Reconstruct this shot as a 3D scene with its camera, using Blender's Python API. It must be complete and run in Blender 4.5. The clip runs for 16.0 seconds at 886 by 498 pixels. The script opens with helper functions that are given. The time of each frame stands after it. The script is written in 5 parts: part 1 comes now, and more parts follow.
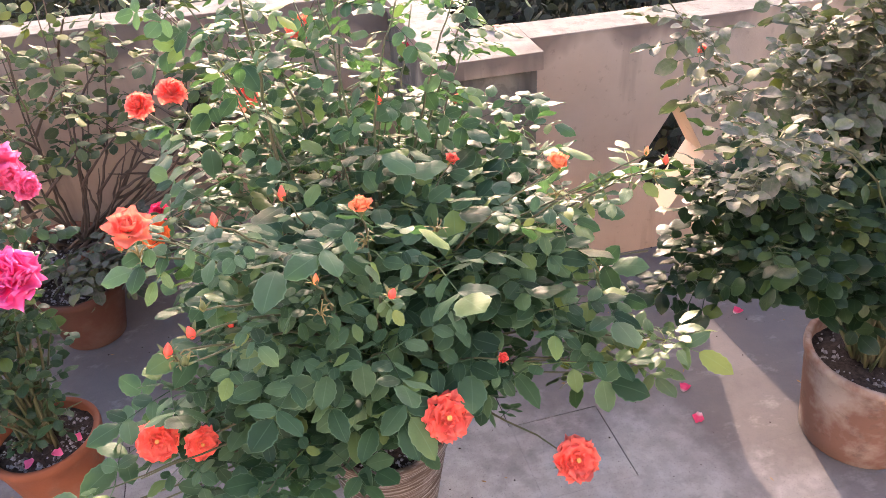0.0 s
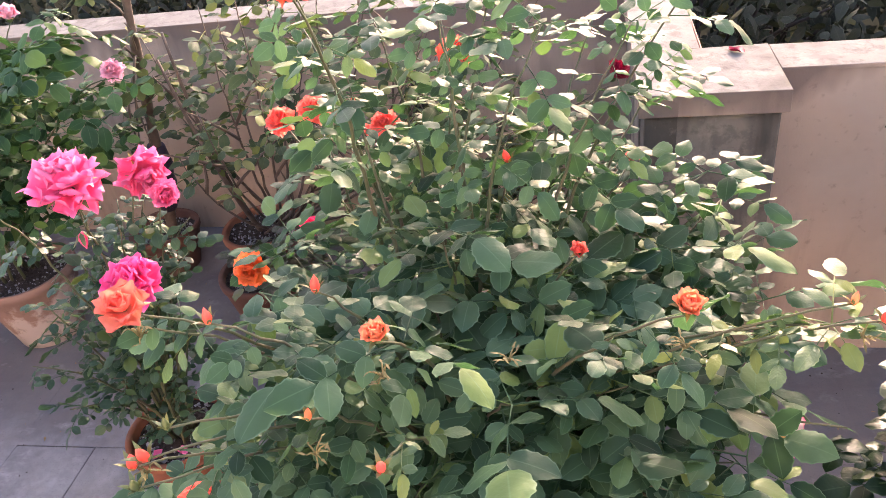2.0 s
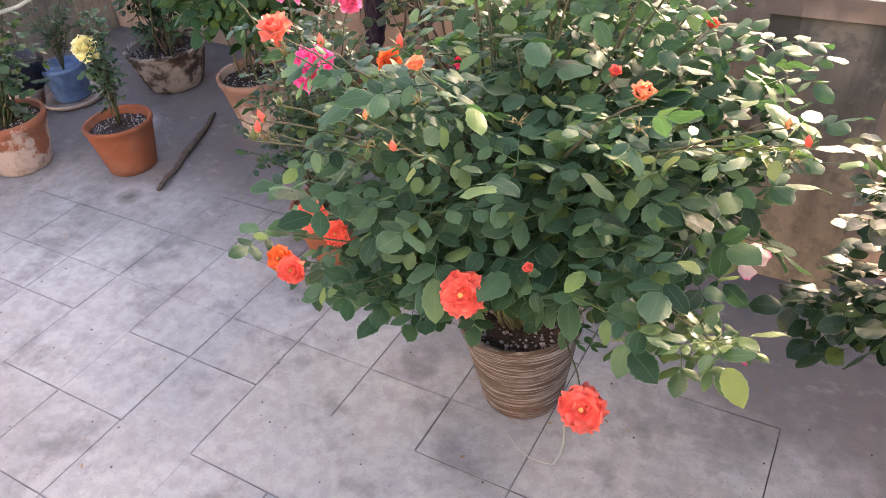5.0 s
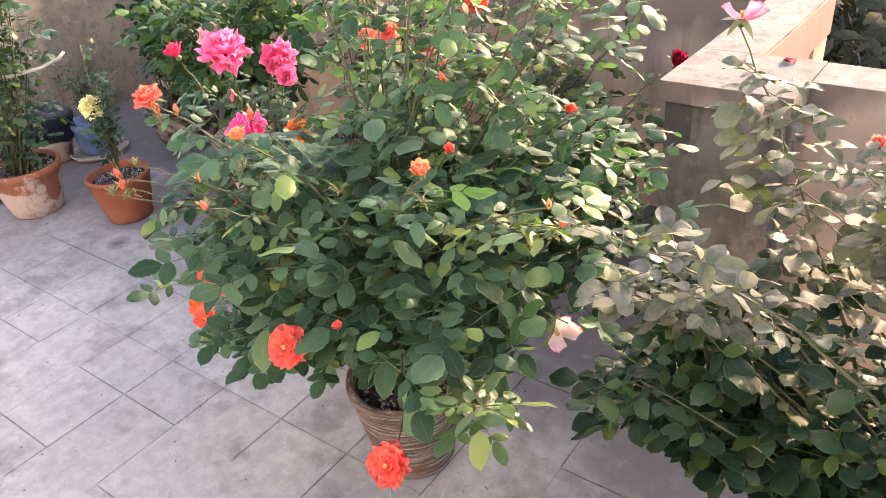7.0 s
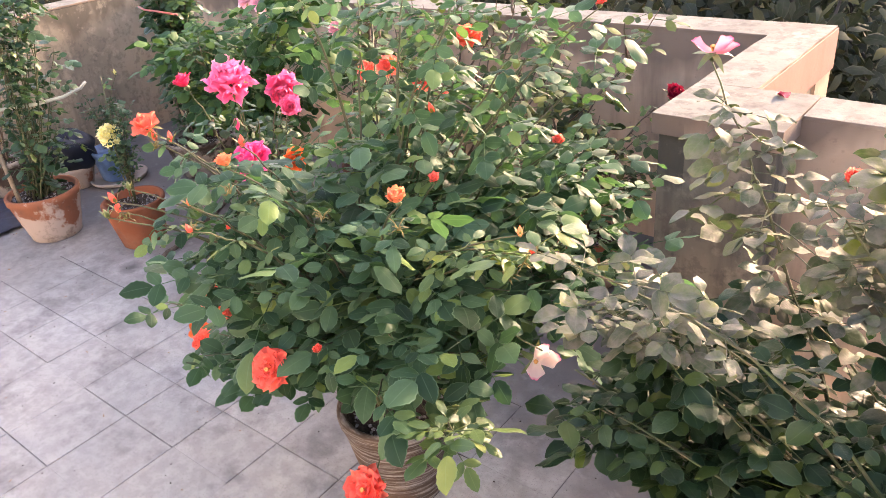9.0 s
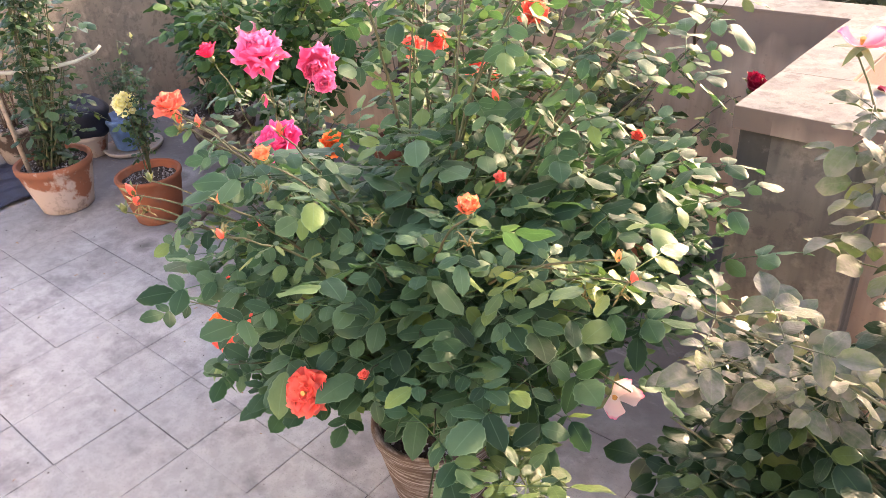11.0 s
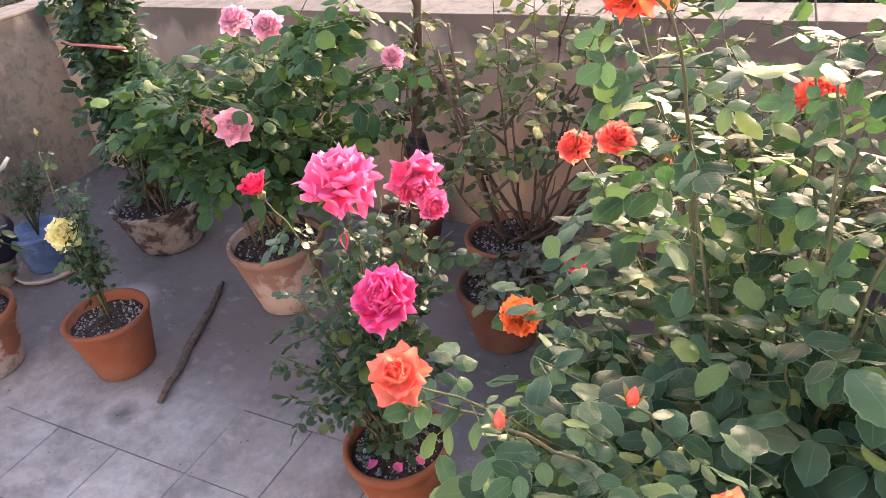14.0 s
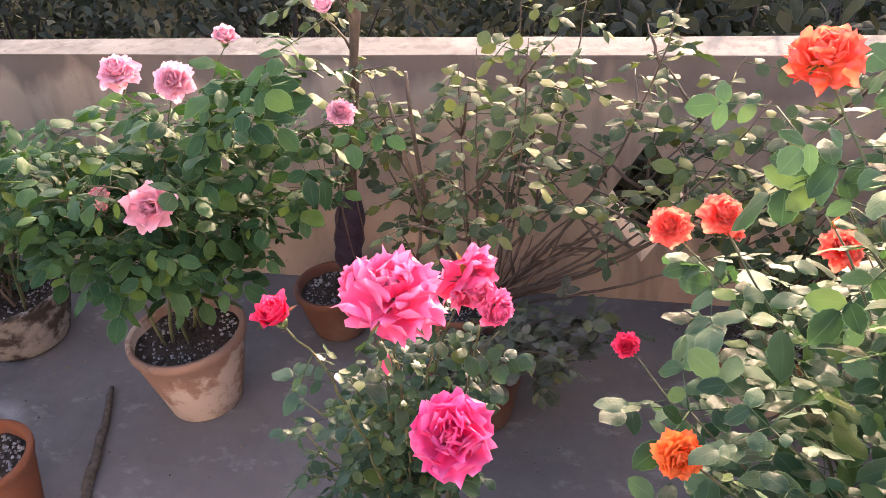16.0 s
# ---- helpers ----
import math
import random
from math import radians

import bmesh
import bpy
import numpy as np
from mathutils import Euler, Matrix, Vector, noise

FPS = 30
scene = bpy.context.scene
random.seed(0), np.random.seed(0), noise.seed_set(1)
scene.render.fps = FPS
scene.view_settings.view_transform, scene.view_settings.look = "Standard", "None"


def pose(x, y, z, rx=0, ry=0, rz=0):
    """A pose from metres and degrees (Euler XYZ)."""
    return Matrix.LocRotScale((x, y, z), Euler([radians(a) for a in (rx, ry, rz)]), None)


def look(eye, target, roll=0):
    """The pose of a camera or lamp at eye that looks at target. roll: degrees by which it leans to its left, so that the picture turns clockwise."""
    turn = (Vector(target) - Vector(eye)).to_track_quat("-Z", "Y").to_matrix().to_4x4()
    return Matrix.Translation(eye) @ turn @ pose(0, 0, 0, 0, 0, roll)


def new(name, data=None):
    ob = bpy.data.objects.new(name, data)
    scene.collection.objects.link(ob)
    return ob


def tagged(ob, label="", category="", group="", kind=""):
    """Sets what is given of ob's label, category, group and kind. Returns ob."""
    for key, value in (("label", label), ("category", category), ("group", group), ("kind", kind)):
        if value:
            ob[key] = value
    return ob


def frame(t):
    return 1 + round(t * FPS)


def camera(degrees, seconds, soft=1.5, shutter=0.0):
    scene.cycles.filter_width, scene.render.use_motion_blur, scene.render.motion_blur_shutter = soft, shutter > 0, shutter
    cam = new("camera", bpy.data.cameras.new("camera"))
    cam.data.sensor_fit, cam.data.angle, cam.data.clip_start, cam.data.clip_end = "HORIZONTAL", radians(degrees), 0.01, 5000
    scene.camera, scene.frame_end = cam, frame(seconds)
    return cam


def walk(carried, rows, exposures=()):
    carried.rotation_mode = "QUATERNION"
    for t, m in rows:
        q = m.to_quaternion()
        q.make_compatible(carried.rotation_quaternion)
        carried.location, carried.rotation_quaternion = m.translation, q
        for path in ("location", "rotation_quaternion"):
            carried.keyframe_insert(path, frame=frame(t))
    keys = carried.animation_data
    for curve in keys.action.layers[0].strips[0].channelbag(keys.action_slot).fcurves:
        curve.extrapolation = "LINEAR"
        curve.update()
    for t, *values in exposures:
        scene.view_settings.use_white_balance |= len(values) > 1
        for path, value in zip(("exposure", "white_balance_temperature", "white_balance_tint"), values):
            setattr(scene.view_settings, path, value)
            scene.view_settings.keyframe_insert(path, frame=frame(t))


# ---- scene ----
cam = camera(61.2, 16.0, 0.5)
PATH = [
    (0, (0.123, 0.107, 1.828), (0.46, 1.738, 0.721), -3.7),
    (0.5, (0.146, 0.268, 1.825), (0.568, 1.851, 0.678), -1.5),
    (1, (0.148, 0.371, 1.821), (0.517, 1.949, 0.649), -0.4),
    (1.5, (0.292, 0.439, 1.819), (0.29, 2.079, 0.673), -4.2),
    (2, (0.481, 0.508, 1.801), (0.086, 2.124, 0.692), -8.4),
    (2.3, (0.523, 0.491, 1.716), (0.001, 2.08, 0.62), -10.7),
    (2.5, (0.516, 0.439, 1.791), (0.005, 2.001, 0.652), -9.4),
    (3, (0.572, 0.236, 1.81), (0.104, 1.795, 0.649), -6.3),
    (3.5, (0.641, 0.138, 1.808), (0.148, 1.646, 0.591), -4.6),
    (3.7, (0.649, 0.152, 1.774), (0.075, 1.597, 0.516), -5.5),
    (5.8, (1.24, 0.101, 1.754), (0.262, 1.405, 0.594), -3.6),
    (6, (1.304, 0.079, 1.77), (0.313, 1.399, 0.641), -2.7),
    (6.5, (1.365, 0.136, 1.783), (0.326, 1.471, 0.717), -3.7),
    (7, (1.437, 0.356, 1.764), (0.329, 1.652, 0.72), -5.9),
    (7.5, (1.486, 0.474, 1.755), (0.293, 1.698, 0.716), -7.2),
    (8, (1.514, 0.472, 1.752), (0.292, 1.686, 0.736), -8.1),
    (8.2, (1.529, 0.449, 1.754), (0.325, 1.692, 0.75), -7.8),
    (10.3, (1.511, 0.377, 1.78), (0.325, 1.68, 0.833), -5.1),
    (10.5, (1.47, 0.417, 1.786), (0.276, 1.704, 0.829), -5.1),
    (11, (1.29, 0.5, 1.73), (0.112, 1.743, 0.698), -4.6),
    (11.5, (0.888, 0.541, 1.586), (-0.124, 1.819, 0.427), -4.4),
    (11.9, (0.622, 0.527, 1.678), (-0.287, 1.829, 0.464), -5.6),
    (12, (0.61, 0.517, 1.697), (-0.307, 1.826, 0.495), -5.7),
    (12.5, (0.491, 0.549, 1.744), (-0.507, 1.854, 0.603), -7.8),
    (13, (0.359, 0.682, 1.776), (-0.672, 2.013, 0.696), -8.6),
    (13.5, (0.324, 0.717, 1.799), (-0.702, 2.083, 0.759), -9.2),
    (14, (0.252, 0.715, 1.791), (-0.655, 2.144, 0.725), -8.3),
    (14.3, (0.153, 0.709, 1.803), (-0.614, 2.198, 0.71), -5.8),
    (14.5, (0.084, 0.67, 1.804), (-0.596, 2.208, 0.721), -5.3),
    (15, (-0.1, 0.644, 1.82), (-0.614, 2.254, 0.75), -3.9),
    (15.5, (-0.211, 0.695, 1.799), (-0.661, 2.317, 0.718), -3.9),
    (16, (-0.332, 0.888, 1.808), (-0.787, 2.513, 0.735), -5.0),
]
LIGHT = [(0.0, 2.95, 7250, 32), (1.0, 2.90, 7250, 33), (2.5, 2.89, 7250, 33), (3.5, 2.80, 7200, 32), (6.0, 3.04, 7750, 25), (8.0, 3.08, 7850, 27), (10.5, 3.07, 7850, 28), (11.5, 3.0, 7850, 28), (12.5, 2.82, 7550, 30), (14.5, 2.80, 7600, 31), (15.0, 2.85, 7600, 31), (16.0, 2.88, 7600, 31)]  # seconds, stops, kelvin, tint
walk(cam, [(t, look(eye, target, roll)) for t, eye, target, roll in PATH], LIGHT)

# ---- world and sun ----
SUN_AZ, SUN_EL = radians(8.0), radians(19.0)  # azimuth from +y towards +x
world = bpy.data.worlds.new("sky")
scene.world = world
world.use_nodes = True
wn = world.node_tree
sky = wn.nodes.new("ShaderNodeTexSky")
sky.sky_type = "NISHITA"
sky.sun_disc = False
sky.sun_elevation, sky.sun_rotation = SUN_EL, SUN_AZ % (2 * math.pi)
sky.air_density, sky.dust_density = 1.0, 2.5
wn.links.new(sky.outputs[0], wn.nodes["Background"].inputs[0])
wn.nodes["Background"].inputs[1].default_value = 0.15

sun_data = bpy.data.lights.new("sun", "SUN")
sun_data.energy, sun_data.angle, sun_data.color = 1.14, radians(1.0), (1.0, 0.88, 0.72)
sun = new("sun", sun_data)
sun_dir = Vector((math.sin(SUN_AZ) * math.cos(SUN_EL), math.cos(SUN_AZ) * math.cos(SUN_EL), math.sin(SUN_EL)))
sun.matrix_world = look(sun_dir * 20, (0, 0, 0))


# ---- materials ----
class Nodes:
    """A node material under construction."""

    def __init__(self, name):
        self.mat = bpy.data.materials.new(name)
        self.mat.use_nodes = True
        self.tree = self.mat.node_tree
        self.bsdf = self.tree.nodes["Principled BSDF"]
        self.out = self.tree.nodes["Material Output"]

    def node(self, kind, **inputs):
        n = self.tree.nodes.new(kind)
        for key, value in inputs.items():
            self.put(n.inputs[int(key[1:])] if key[0] == "i" and key[1:].isdigit() else n.inputs[key.replace("_", " ")], value)
        return n

    def put(self, socket, value):
        if isinstance(value, bpy.types.NodeSocket):
            self.tree.links.new(value, socket)
        else:
            socket.default_value = value

    def noise(self, scale, detail=4.0, rough=0.55, space="Object", stretch=None):
        co = self.tree.nodes.new("ShaderNodeTexCoord").outputs[space]
        if space == "World":
            co = self.tree.nodes.new("ShaderNodeNewGeometry").outputs["Position"]
        if stretch:
            m = self.node("ShaderNodeMapping", Vector=co, Scale=stretch)
            co = m.outputs[0]
        return self.node("ShaderNodeTexNoise", Vector=co, Scale=scale, Detail=detail, Roughness=rough).outputs["Fac"]

    def place(self):
        return self.tree.nodes.new("ShaderNodeNewGeometry").outputs["Position"]

    def wnoise(self, scale, detail=4.0, rough=0.55, stretch=(1, 1, 1)):
        m = self.node("ShaderNodeMapping", Vector=self.place(), Scale=stretch)
        return self.node("ShaderNodeTexNoise", Vector=m.outputs[0], Scale=scale, Detail=detail, Roughness=rough).outputs["Fac"]

    def ramp(self, fac, *stops):
        n = self.node("ShaderNodeValToRGB", Fac=fac)
        el = n.color_ramp.elements
        while len(el) < len(stops):
            el.new(0.5)
        for e, (p, c) in zip(el, stops):
            e.position, e.color = p, (*c, 1) if len(c) == 3 else c
        return n.outputs["Color"]

    def mix(self, fac, a, b, mode="MIX"):
        n = self.tree.nodes.new("ShaderNodeMix")
        n.data_type, n.blend_type = "RGBA", mode
        for sock, v in ((n.inputs[0], fac), (n.inputs[6], a), (n.inputs[7], b)):
            if isinstance(v, tuple) and len(v) == 3:
                v = (*v, 1)
            self.put(sock, v)
        return n.outputs[2]

    def math(self, op, a, b=0.0):
        n = self.tree.nodes.new("ShaderNodeMath")
        n.operation = op
        self.put(n.inputs[0], a), self.put(n.inputs[1], b)
        return n.outputs[0]

    def bump(self, height, strength=0.3, distance=0.01):
        n = self.node("ShaderNodeBump", Height=height, Strength=strength, Distance=distance)
        self.put(self.bsdf.inputs["Normal"], n.outputs[0])
        return n.outputs[0]

    def done(self, color, rough=0.6, metal=0.0, spec=0.5):
        self.put(self.bsdf.inputs["Base Color"], color if isinstance(color, bpy.types.NodeSocket) else (*color, 1))
        self.put(self.bsdf.inputs["Roughness"], rough)
        self.put(self.bsdf.inputs["Metallic"], metal)
        self.put(self.bsdf.inputs["Specular IOR Level"], spec)
        return self.mat

    def chance(self):
        """A number for each piece: by object and by island."""
        a = self.tree.nodes.new("ShaderNodeObjectInfo").outputs["Random"]
        b = self.tree.nodes.new("ShaderNodeNewGeometry").outputs["Random Per Island"]
        return self.math("FRACT", self.math("ADD", a, b))

    def along(self):
        """u and v of a leaf or petal: across and along."""
        uv = self.tree.nodes.new("ShaderNodeUVMap")
        sep = self.node("ShaderNodeSeparateXYZ", Vector=uv.outputs[0])
        return sep.outputs[0], sep.outputs[1]

    def thin(self, color, share, normal=None):
        """Lets some light through a thin surface."""
        tr = self.node("ShaderNodeBsdfTranslucent", Color=color)
        mx = self.node("ShaderNodeMixShader", Fac=share)
        self.tree.links.new(self.bsdf.outputs[0], mx.inputs[1])
        self.tree.links.new(tr.outputs[0], mx.inputs[2])
        self.tree.links.new(mx.outputs[0], self.out.inputs[0])


def plaster(name, a, b, dark, streak=0.5, damp=0.0, lichen=0.0):
    n = Nodes(name)
    big = n.wnoise(1.7, 5, 0.6)
    col = n.mix(n.ramp(big, (0.35, (0, 0, 0)), (0.68, (1, 1, 1))), a, b)
    run = n.wnoise(5.0, 4, 0.6, (1.6, 1.6, 0.22))
    col = n.mix(n.math("MULTIPLY", n.ramp(run, (0.5, (0, 0, 0)), (0.72, (1, 1, 1))), streak), col, dark)
    spots = n.wnoise(38.0, 3, 0.6)
    col = n.mix(n.math("MULTIPLY", n.ramp(spots, (0.62, (0, 0, 0)), (0.75, (1, 1, 1))), 0.35), col, dark)
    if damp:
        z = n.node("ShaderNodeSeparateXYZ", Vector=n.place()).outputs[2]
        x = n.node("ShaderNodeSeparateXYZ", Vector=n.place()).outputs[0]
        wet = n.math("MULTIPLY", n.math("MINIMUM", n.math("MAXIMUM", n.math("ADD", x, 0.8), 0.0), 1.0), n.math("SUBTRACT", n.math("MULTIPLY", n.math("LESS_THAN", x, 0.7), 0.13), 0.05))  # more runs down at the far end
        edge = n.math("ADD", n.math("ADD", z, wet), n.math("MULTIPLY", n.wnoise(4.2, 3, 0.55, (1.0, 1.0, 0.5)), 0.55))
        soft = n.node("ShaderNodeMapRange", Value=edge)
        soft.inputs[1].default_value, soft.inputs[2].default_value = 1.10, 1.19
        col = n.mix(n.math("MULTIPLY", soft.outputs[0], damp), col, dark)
    if lichen:
        spot = n.wnoise(17.0, 6, 0.7)
        col = n.mix(n.math("MULTIPLY", n.ramp(spot, (0.52, (0, 0, 0)), (0.60, (1, 1, 1))), lichen), col, tuple(c * 1.3 for c in dark))
        wear = n.wnoise(9.0, 5, 0.7)
        col = n.mix(n.math("MULTIPLY", n.ramp(wear, (0.55, (0, 0, 0)), (0.66, (1, 1, 1))), lichen), col, tuple(c * 1.35 for c in a))
    fine = n.wnoise(160.0, 3, 0.6)
    n.bump(n.math("ADD", n.math("MULTIPLY", fine, 0.4), n.wnoise(14.0, 3)), 0.35, 0.006)
    return n.done(col, 0.88, 0, 0.25)


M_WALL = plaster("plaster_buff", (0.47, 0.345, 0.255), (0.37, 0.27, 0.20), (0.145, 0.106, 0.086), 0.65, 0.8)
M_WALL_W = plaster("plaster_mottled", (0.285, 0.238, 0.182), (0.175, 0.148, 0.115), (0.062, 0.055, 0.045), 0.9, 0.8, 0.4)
M_CAP = plaster("plaster_pale", (0.160, 0.154, 0.138), (0.108, 0.102, 0.092), (0.05, 0.046, 0.041), 0.7, 0.0, 0.6)
M_SALMON = plaster("paint_salmon", (0.34, 0.17, 0.135), (0.29, 0.15, 0.12), (0.17, 0.10, 0.08), 0.4)
M_REVEAL = plaster("plaster_cream", (0.66, 0.52, 0.39), (0.58, 0.45, 0.335), (0.36, 0.26, 0.19), 0.3)
M_BOUNCE = plaster("bounce_plaster", (0.64, 0.60, 0.55), (0.54, 0.51, 0.47), (0.2, 0.19, 0.18), 0.4)


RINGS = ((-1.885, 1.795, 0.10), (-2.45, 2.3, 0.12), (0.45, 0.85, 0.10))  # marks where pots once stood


def m_tile():
    n = Nodes("cement_tile")
    big = n.wnoise(1.3, 6, 0.62)
    col = n.mix(n.ramp(big, (0.35, (0, 0, 0)), (0.66, (1, 1, 1))), (0.28, 0.28, 0.275), (0.385, 0.385, 0.375))
    blot = n.wnoise(4.6, 5, 0.65)
    col = n.mix(n.math("MULTIPLY", n.ramp(blot, (0.51, (0, 0, 0)), (0.66, (1, 1, 1))), 0.62), col, (0.115, 0.108, 0.112))
    wet = n.wnoise(0.9, 4, 0.6, (1.0, 1.3, 1.0))
    col = n.mix(n.math("MULTIPLY", n.ramp(wet, (0.50, (0, 0, 0)), (0.62, (1, 1, 1))), 0.4), col, (0.135, 0.129, 0.132))
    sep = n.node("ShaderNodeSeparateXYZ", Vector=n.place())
    # shade near back wall and right corner, painted in together with watering stains
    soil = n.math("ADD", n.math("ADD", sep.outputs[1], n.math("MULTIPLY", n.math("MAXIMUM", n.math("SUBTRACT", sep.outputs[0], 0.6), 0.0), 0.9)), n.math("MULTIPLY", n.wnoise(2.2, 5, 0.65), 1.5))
    shade_stain = n.node("ShaderNodeMapRange", Value=soil)
    shade_stain.inputs[1].default_value, shade_stain.inputs[2].default_value = 2.30, 2.85
    col = n.mix(n.math("MULTIPLY", shade_stain.outputs[0], 0.82), col, (0.106, 0.087, 0.081))
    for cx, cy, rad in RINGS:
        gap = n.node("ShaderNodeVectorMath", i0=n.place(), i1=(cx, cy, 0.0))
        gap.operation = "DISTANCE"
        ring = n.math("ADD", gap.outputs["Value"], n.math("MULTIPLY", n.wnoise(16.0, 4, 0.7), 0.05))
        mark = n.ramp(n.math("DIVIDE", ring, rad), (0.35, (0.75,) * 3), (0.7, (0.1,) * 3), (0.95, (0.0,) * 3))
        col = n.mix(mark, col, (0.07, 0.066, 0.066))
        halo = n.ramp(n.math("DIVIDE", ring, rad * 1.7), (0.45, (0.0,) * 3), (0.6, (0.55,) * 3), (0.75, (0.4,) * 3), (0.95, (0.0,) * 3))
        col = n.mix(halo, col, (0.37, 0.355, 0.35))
    pale = n.wnoise(7.3, 4, 0.7, (1.0, 1.5, 1.0))
    col = n.mix(n.math("MULTIPLY", n.ramp(pale, (0.57, (0, 0, 0)), (0.72, (1, 1, 1))), 0.45), col, (0.37, 0.355, 0.34))
    mott = n.wnoise(19.0, 7, 0.72)
    col = n.mix(n.math("MULTIPLY", n.ramp(mott, (0.44, (1, 1, 1)), (0.56, (0, 0, 0))), 0.24), col, (0.10, 0.099, 0.099))
    speck = n.wnoise(210.0, 2, 0.5)
    col = n.mix(n.math("MULTIPLY", n.ramp(speck, (0.6, (0, 0, 0)), (0.70, (1, 1, 1))), 0.5), col, (0.10, 0.092, 0.092))
    tint = n.math("MULTIPLY_ADD", n.chance(), 0.08)
    tint.node.inputs[2].default_value = 0.96
    col = n.mix(1.0, col, n.node("ShaderNodeCombineColor", Red=tint, Green=tint, Blue=tint).outputs[0], "MULTIPLY")
    n.bump(n.math("ADD", n.math("MULTIPLY", speck, 0.25), n.wnoise(30.0, 4)), 0.25, 0.004)
    return n.done(col, n.ramp(big, (0.3, (0.62,) * 3), (0.7, (0.8,) * 3)), 0, 0.35)


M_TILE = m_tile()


def m_plain(name, color, rough=0.7, vary=0.25, scale=20.0, spec=0.4, bump=0.2, metal=0.0):
    n = Nodes(name)
    dark = tuple(c * (1 - vary) for c in color)
    lite = tuple(min(1.0, c * (1 + vary)) for c in color)
    col = n.mix(n.ramp(n.noise(scale, 5, 0.6), (0.3, (0, 0, 0)), (0.7, (1, 1, 1))), dark, lite)
    n.bump(n.noise(scale * 4, 4), bump, 0.004)
    return n.done(col, rough, metal, spec)


def m_joint():
    n = Nodes("joint_dirt")
    sep = n.node("ShaderNodeSeparateXYZ", Vector=n.place())
    fill = n.node("ShaderNodeMapRange", Value=n.math("ADD", n.math("ADD", sep.outputs[1], n.math("MULTIPLY", n.math("MAXIMUM", n.math("SUBTRACT", sep.outputs[0], 0.3), 0.0), 0.6)), n.math("MULTIPLY", n.wnoise(3.0, 3), 0.5)))
    fill.inputs[1].default_value, fill.inputs[2].default_value = 2.4, 2.75
    worn = n.ramp(n.math("ADD", n.wnoise(4.4, 5, 0.7), n.math("MULTIPLY", n.math("SUBTRACT", 1.3, sep.outputs[1]), 0.10)), (0.49, (0, 0, 0)), (0.60, (1, 1, 1)))
    col = n.mix(worn, (0.042, 0.038, 0.040), (0.25, 0.245, 0.245))
    col = n.mix(fill.outputs[0], col, (0.135, 0.127, 0.127))
    col = n.mix(n.math("MULTIPLY", n.wnoise(60.0, 3), 0.4), col, (0.12, 0.11, 0.11))
    return n.done(col, 0.95, 0, 0.2)


M_JOINT = m_joint()


def m_clay(name, base, pale, amount, low=0.42, scale=5.5, splash=0.0, edge=0.16):
    """Fired clay with lime bloom and damp stains."""
    n = Nodes(name)
    col = n.mix(n.noise(9.0, 4), tuple(c * 0.8 for c in base), base)
    bloom = n.noise(scale, 6, 0.6)
    if splash:  # lime left by watering, thickest low on the pot
        up = n.node("ShaderNodeSeparateXYZ", Vector=n.tree.nodes.new("ShaderNodeTexCoord").outputs["Object"]).outputs[2]
        bloom = n.math("ADD", bloom, n.math("MULTIPLY", n.math("SUBTRACT", 0.17, up), splash))
    col = n.mix(n.math("MULTIPLY", n.ramp(bloom, (low, (0, 0, 0)), (low + edge, (1, 1, 1))), amount), col, pale)
    damp = n.noise(13.0, 5, 0.7)
    col = n.mix(n.math("MULTIPLY", n.ramp(damp, (0.56, (0, 0, 0)), (0.7, (1, 1, 1))), 0.6), col, (0.10, 0.065, 0.05))
    n.bump(n.math("ADD", n.noise(60.0, 4), n.math("MULTIPLY", bloom, 1.2)), 0.4, 0.004)
    return n.done(col, 0.85, 0, 0.3)


M_CLAY = m_clay("clay_orange", (0.225, 0.072, 0.034), (0.24, 0.135, 0.095), 0.45, 0.5)
M_CLAY_OLD = m_clay("clay_weathered", (0.26, 0.10, 0.055), (0.40, 0.34, 0.30), 0.9, 0.465, 4.0, 0.8, 0.045)
M_CLAY_DARK = m_clay("clay_dark", (0.12, 0.05, 0.032), (0.17, 0.11, 0.085), 0.5, 0.5)
M_CLAY_BUFF = m_clay("clay_buff", (0.245, 0.145, 0.108), (0.40, 0.32, 0.275), 0.85, 0.46, 5.0, 0.35, 0.06)
M_CLAY_GREY = m_clay("clay_mossy", (0.062, 0.045, 0.035), (0.27, 0.24, 0.21), 0.9, 0.46, 11.0, 0.0, 0.1)
M_CLAY_LIME = m_clay("clay_limed", (0.19, 0.10, 0.072), (0.31, 0.265, 0.235), 0.9, 0.44, 5.0)
def m_rib():
    """Grey-brown clay turned in hoops, pale along the edges."""
    n = Nodes("clay_hooped")
    base = n.mix(n.noise(9.0, 4), (0.048, 0.033, 0.026), (0.098, 0.070, 0.052))
    hoop = n.noise(6.0, 5, 0.7, "Object", (1.0, 1.0, 26.0))
    col = n.mix(n.ramp(hoop, (0.48, (0, 0, 0)), (0.62, (0.9,) * 3)), base, (0.27, 0.255, 0.238))
    col = n.mix(n.ramp(n.noise(5.0, 5, 0.65), (0.55, (0, 0, 0)), (0.68, (0.3,) * 3)), col, (0.20, 0.095, 0.06))
    n.bump(n.math("ADD", hoop, n.math("MULTIPLY", n.noise(70.0, 4), 0.4)), 0.55, 0.006)
    return n.done(col, 0.85, 0, 0.25)


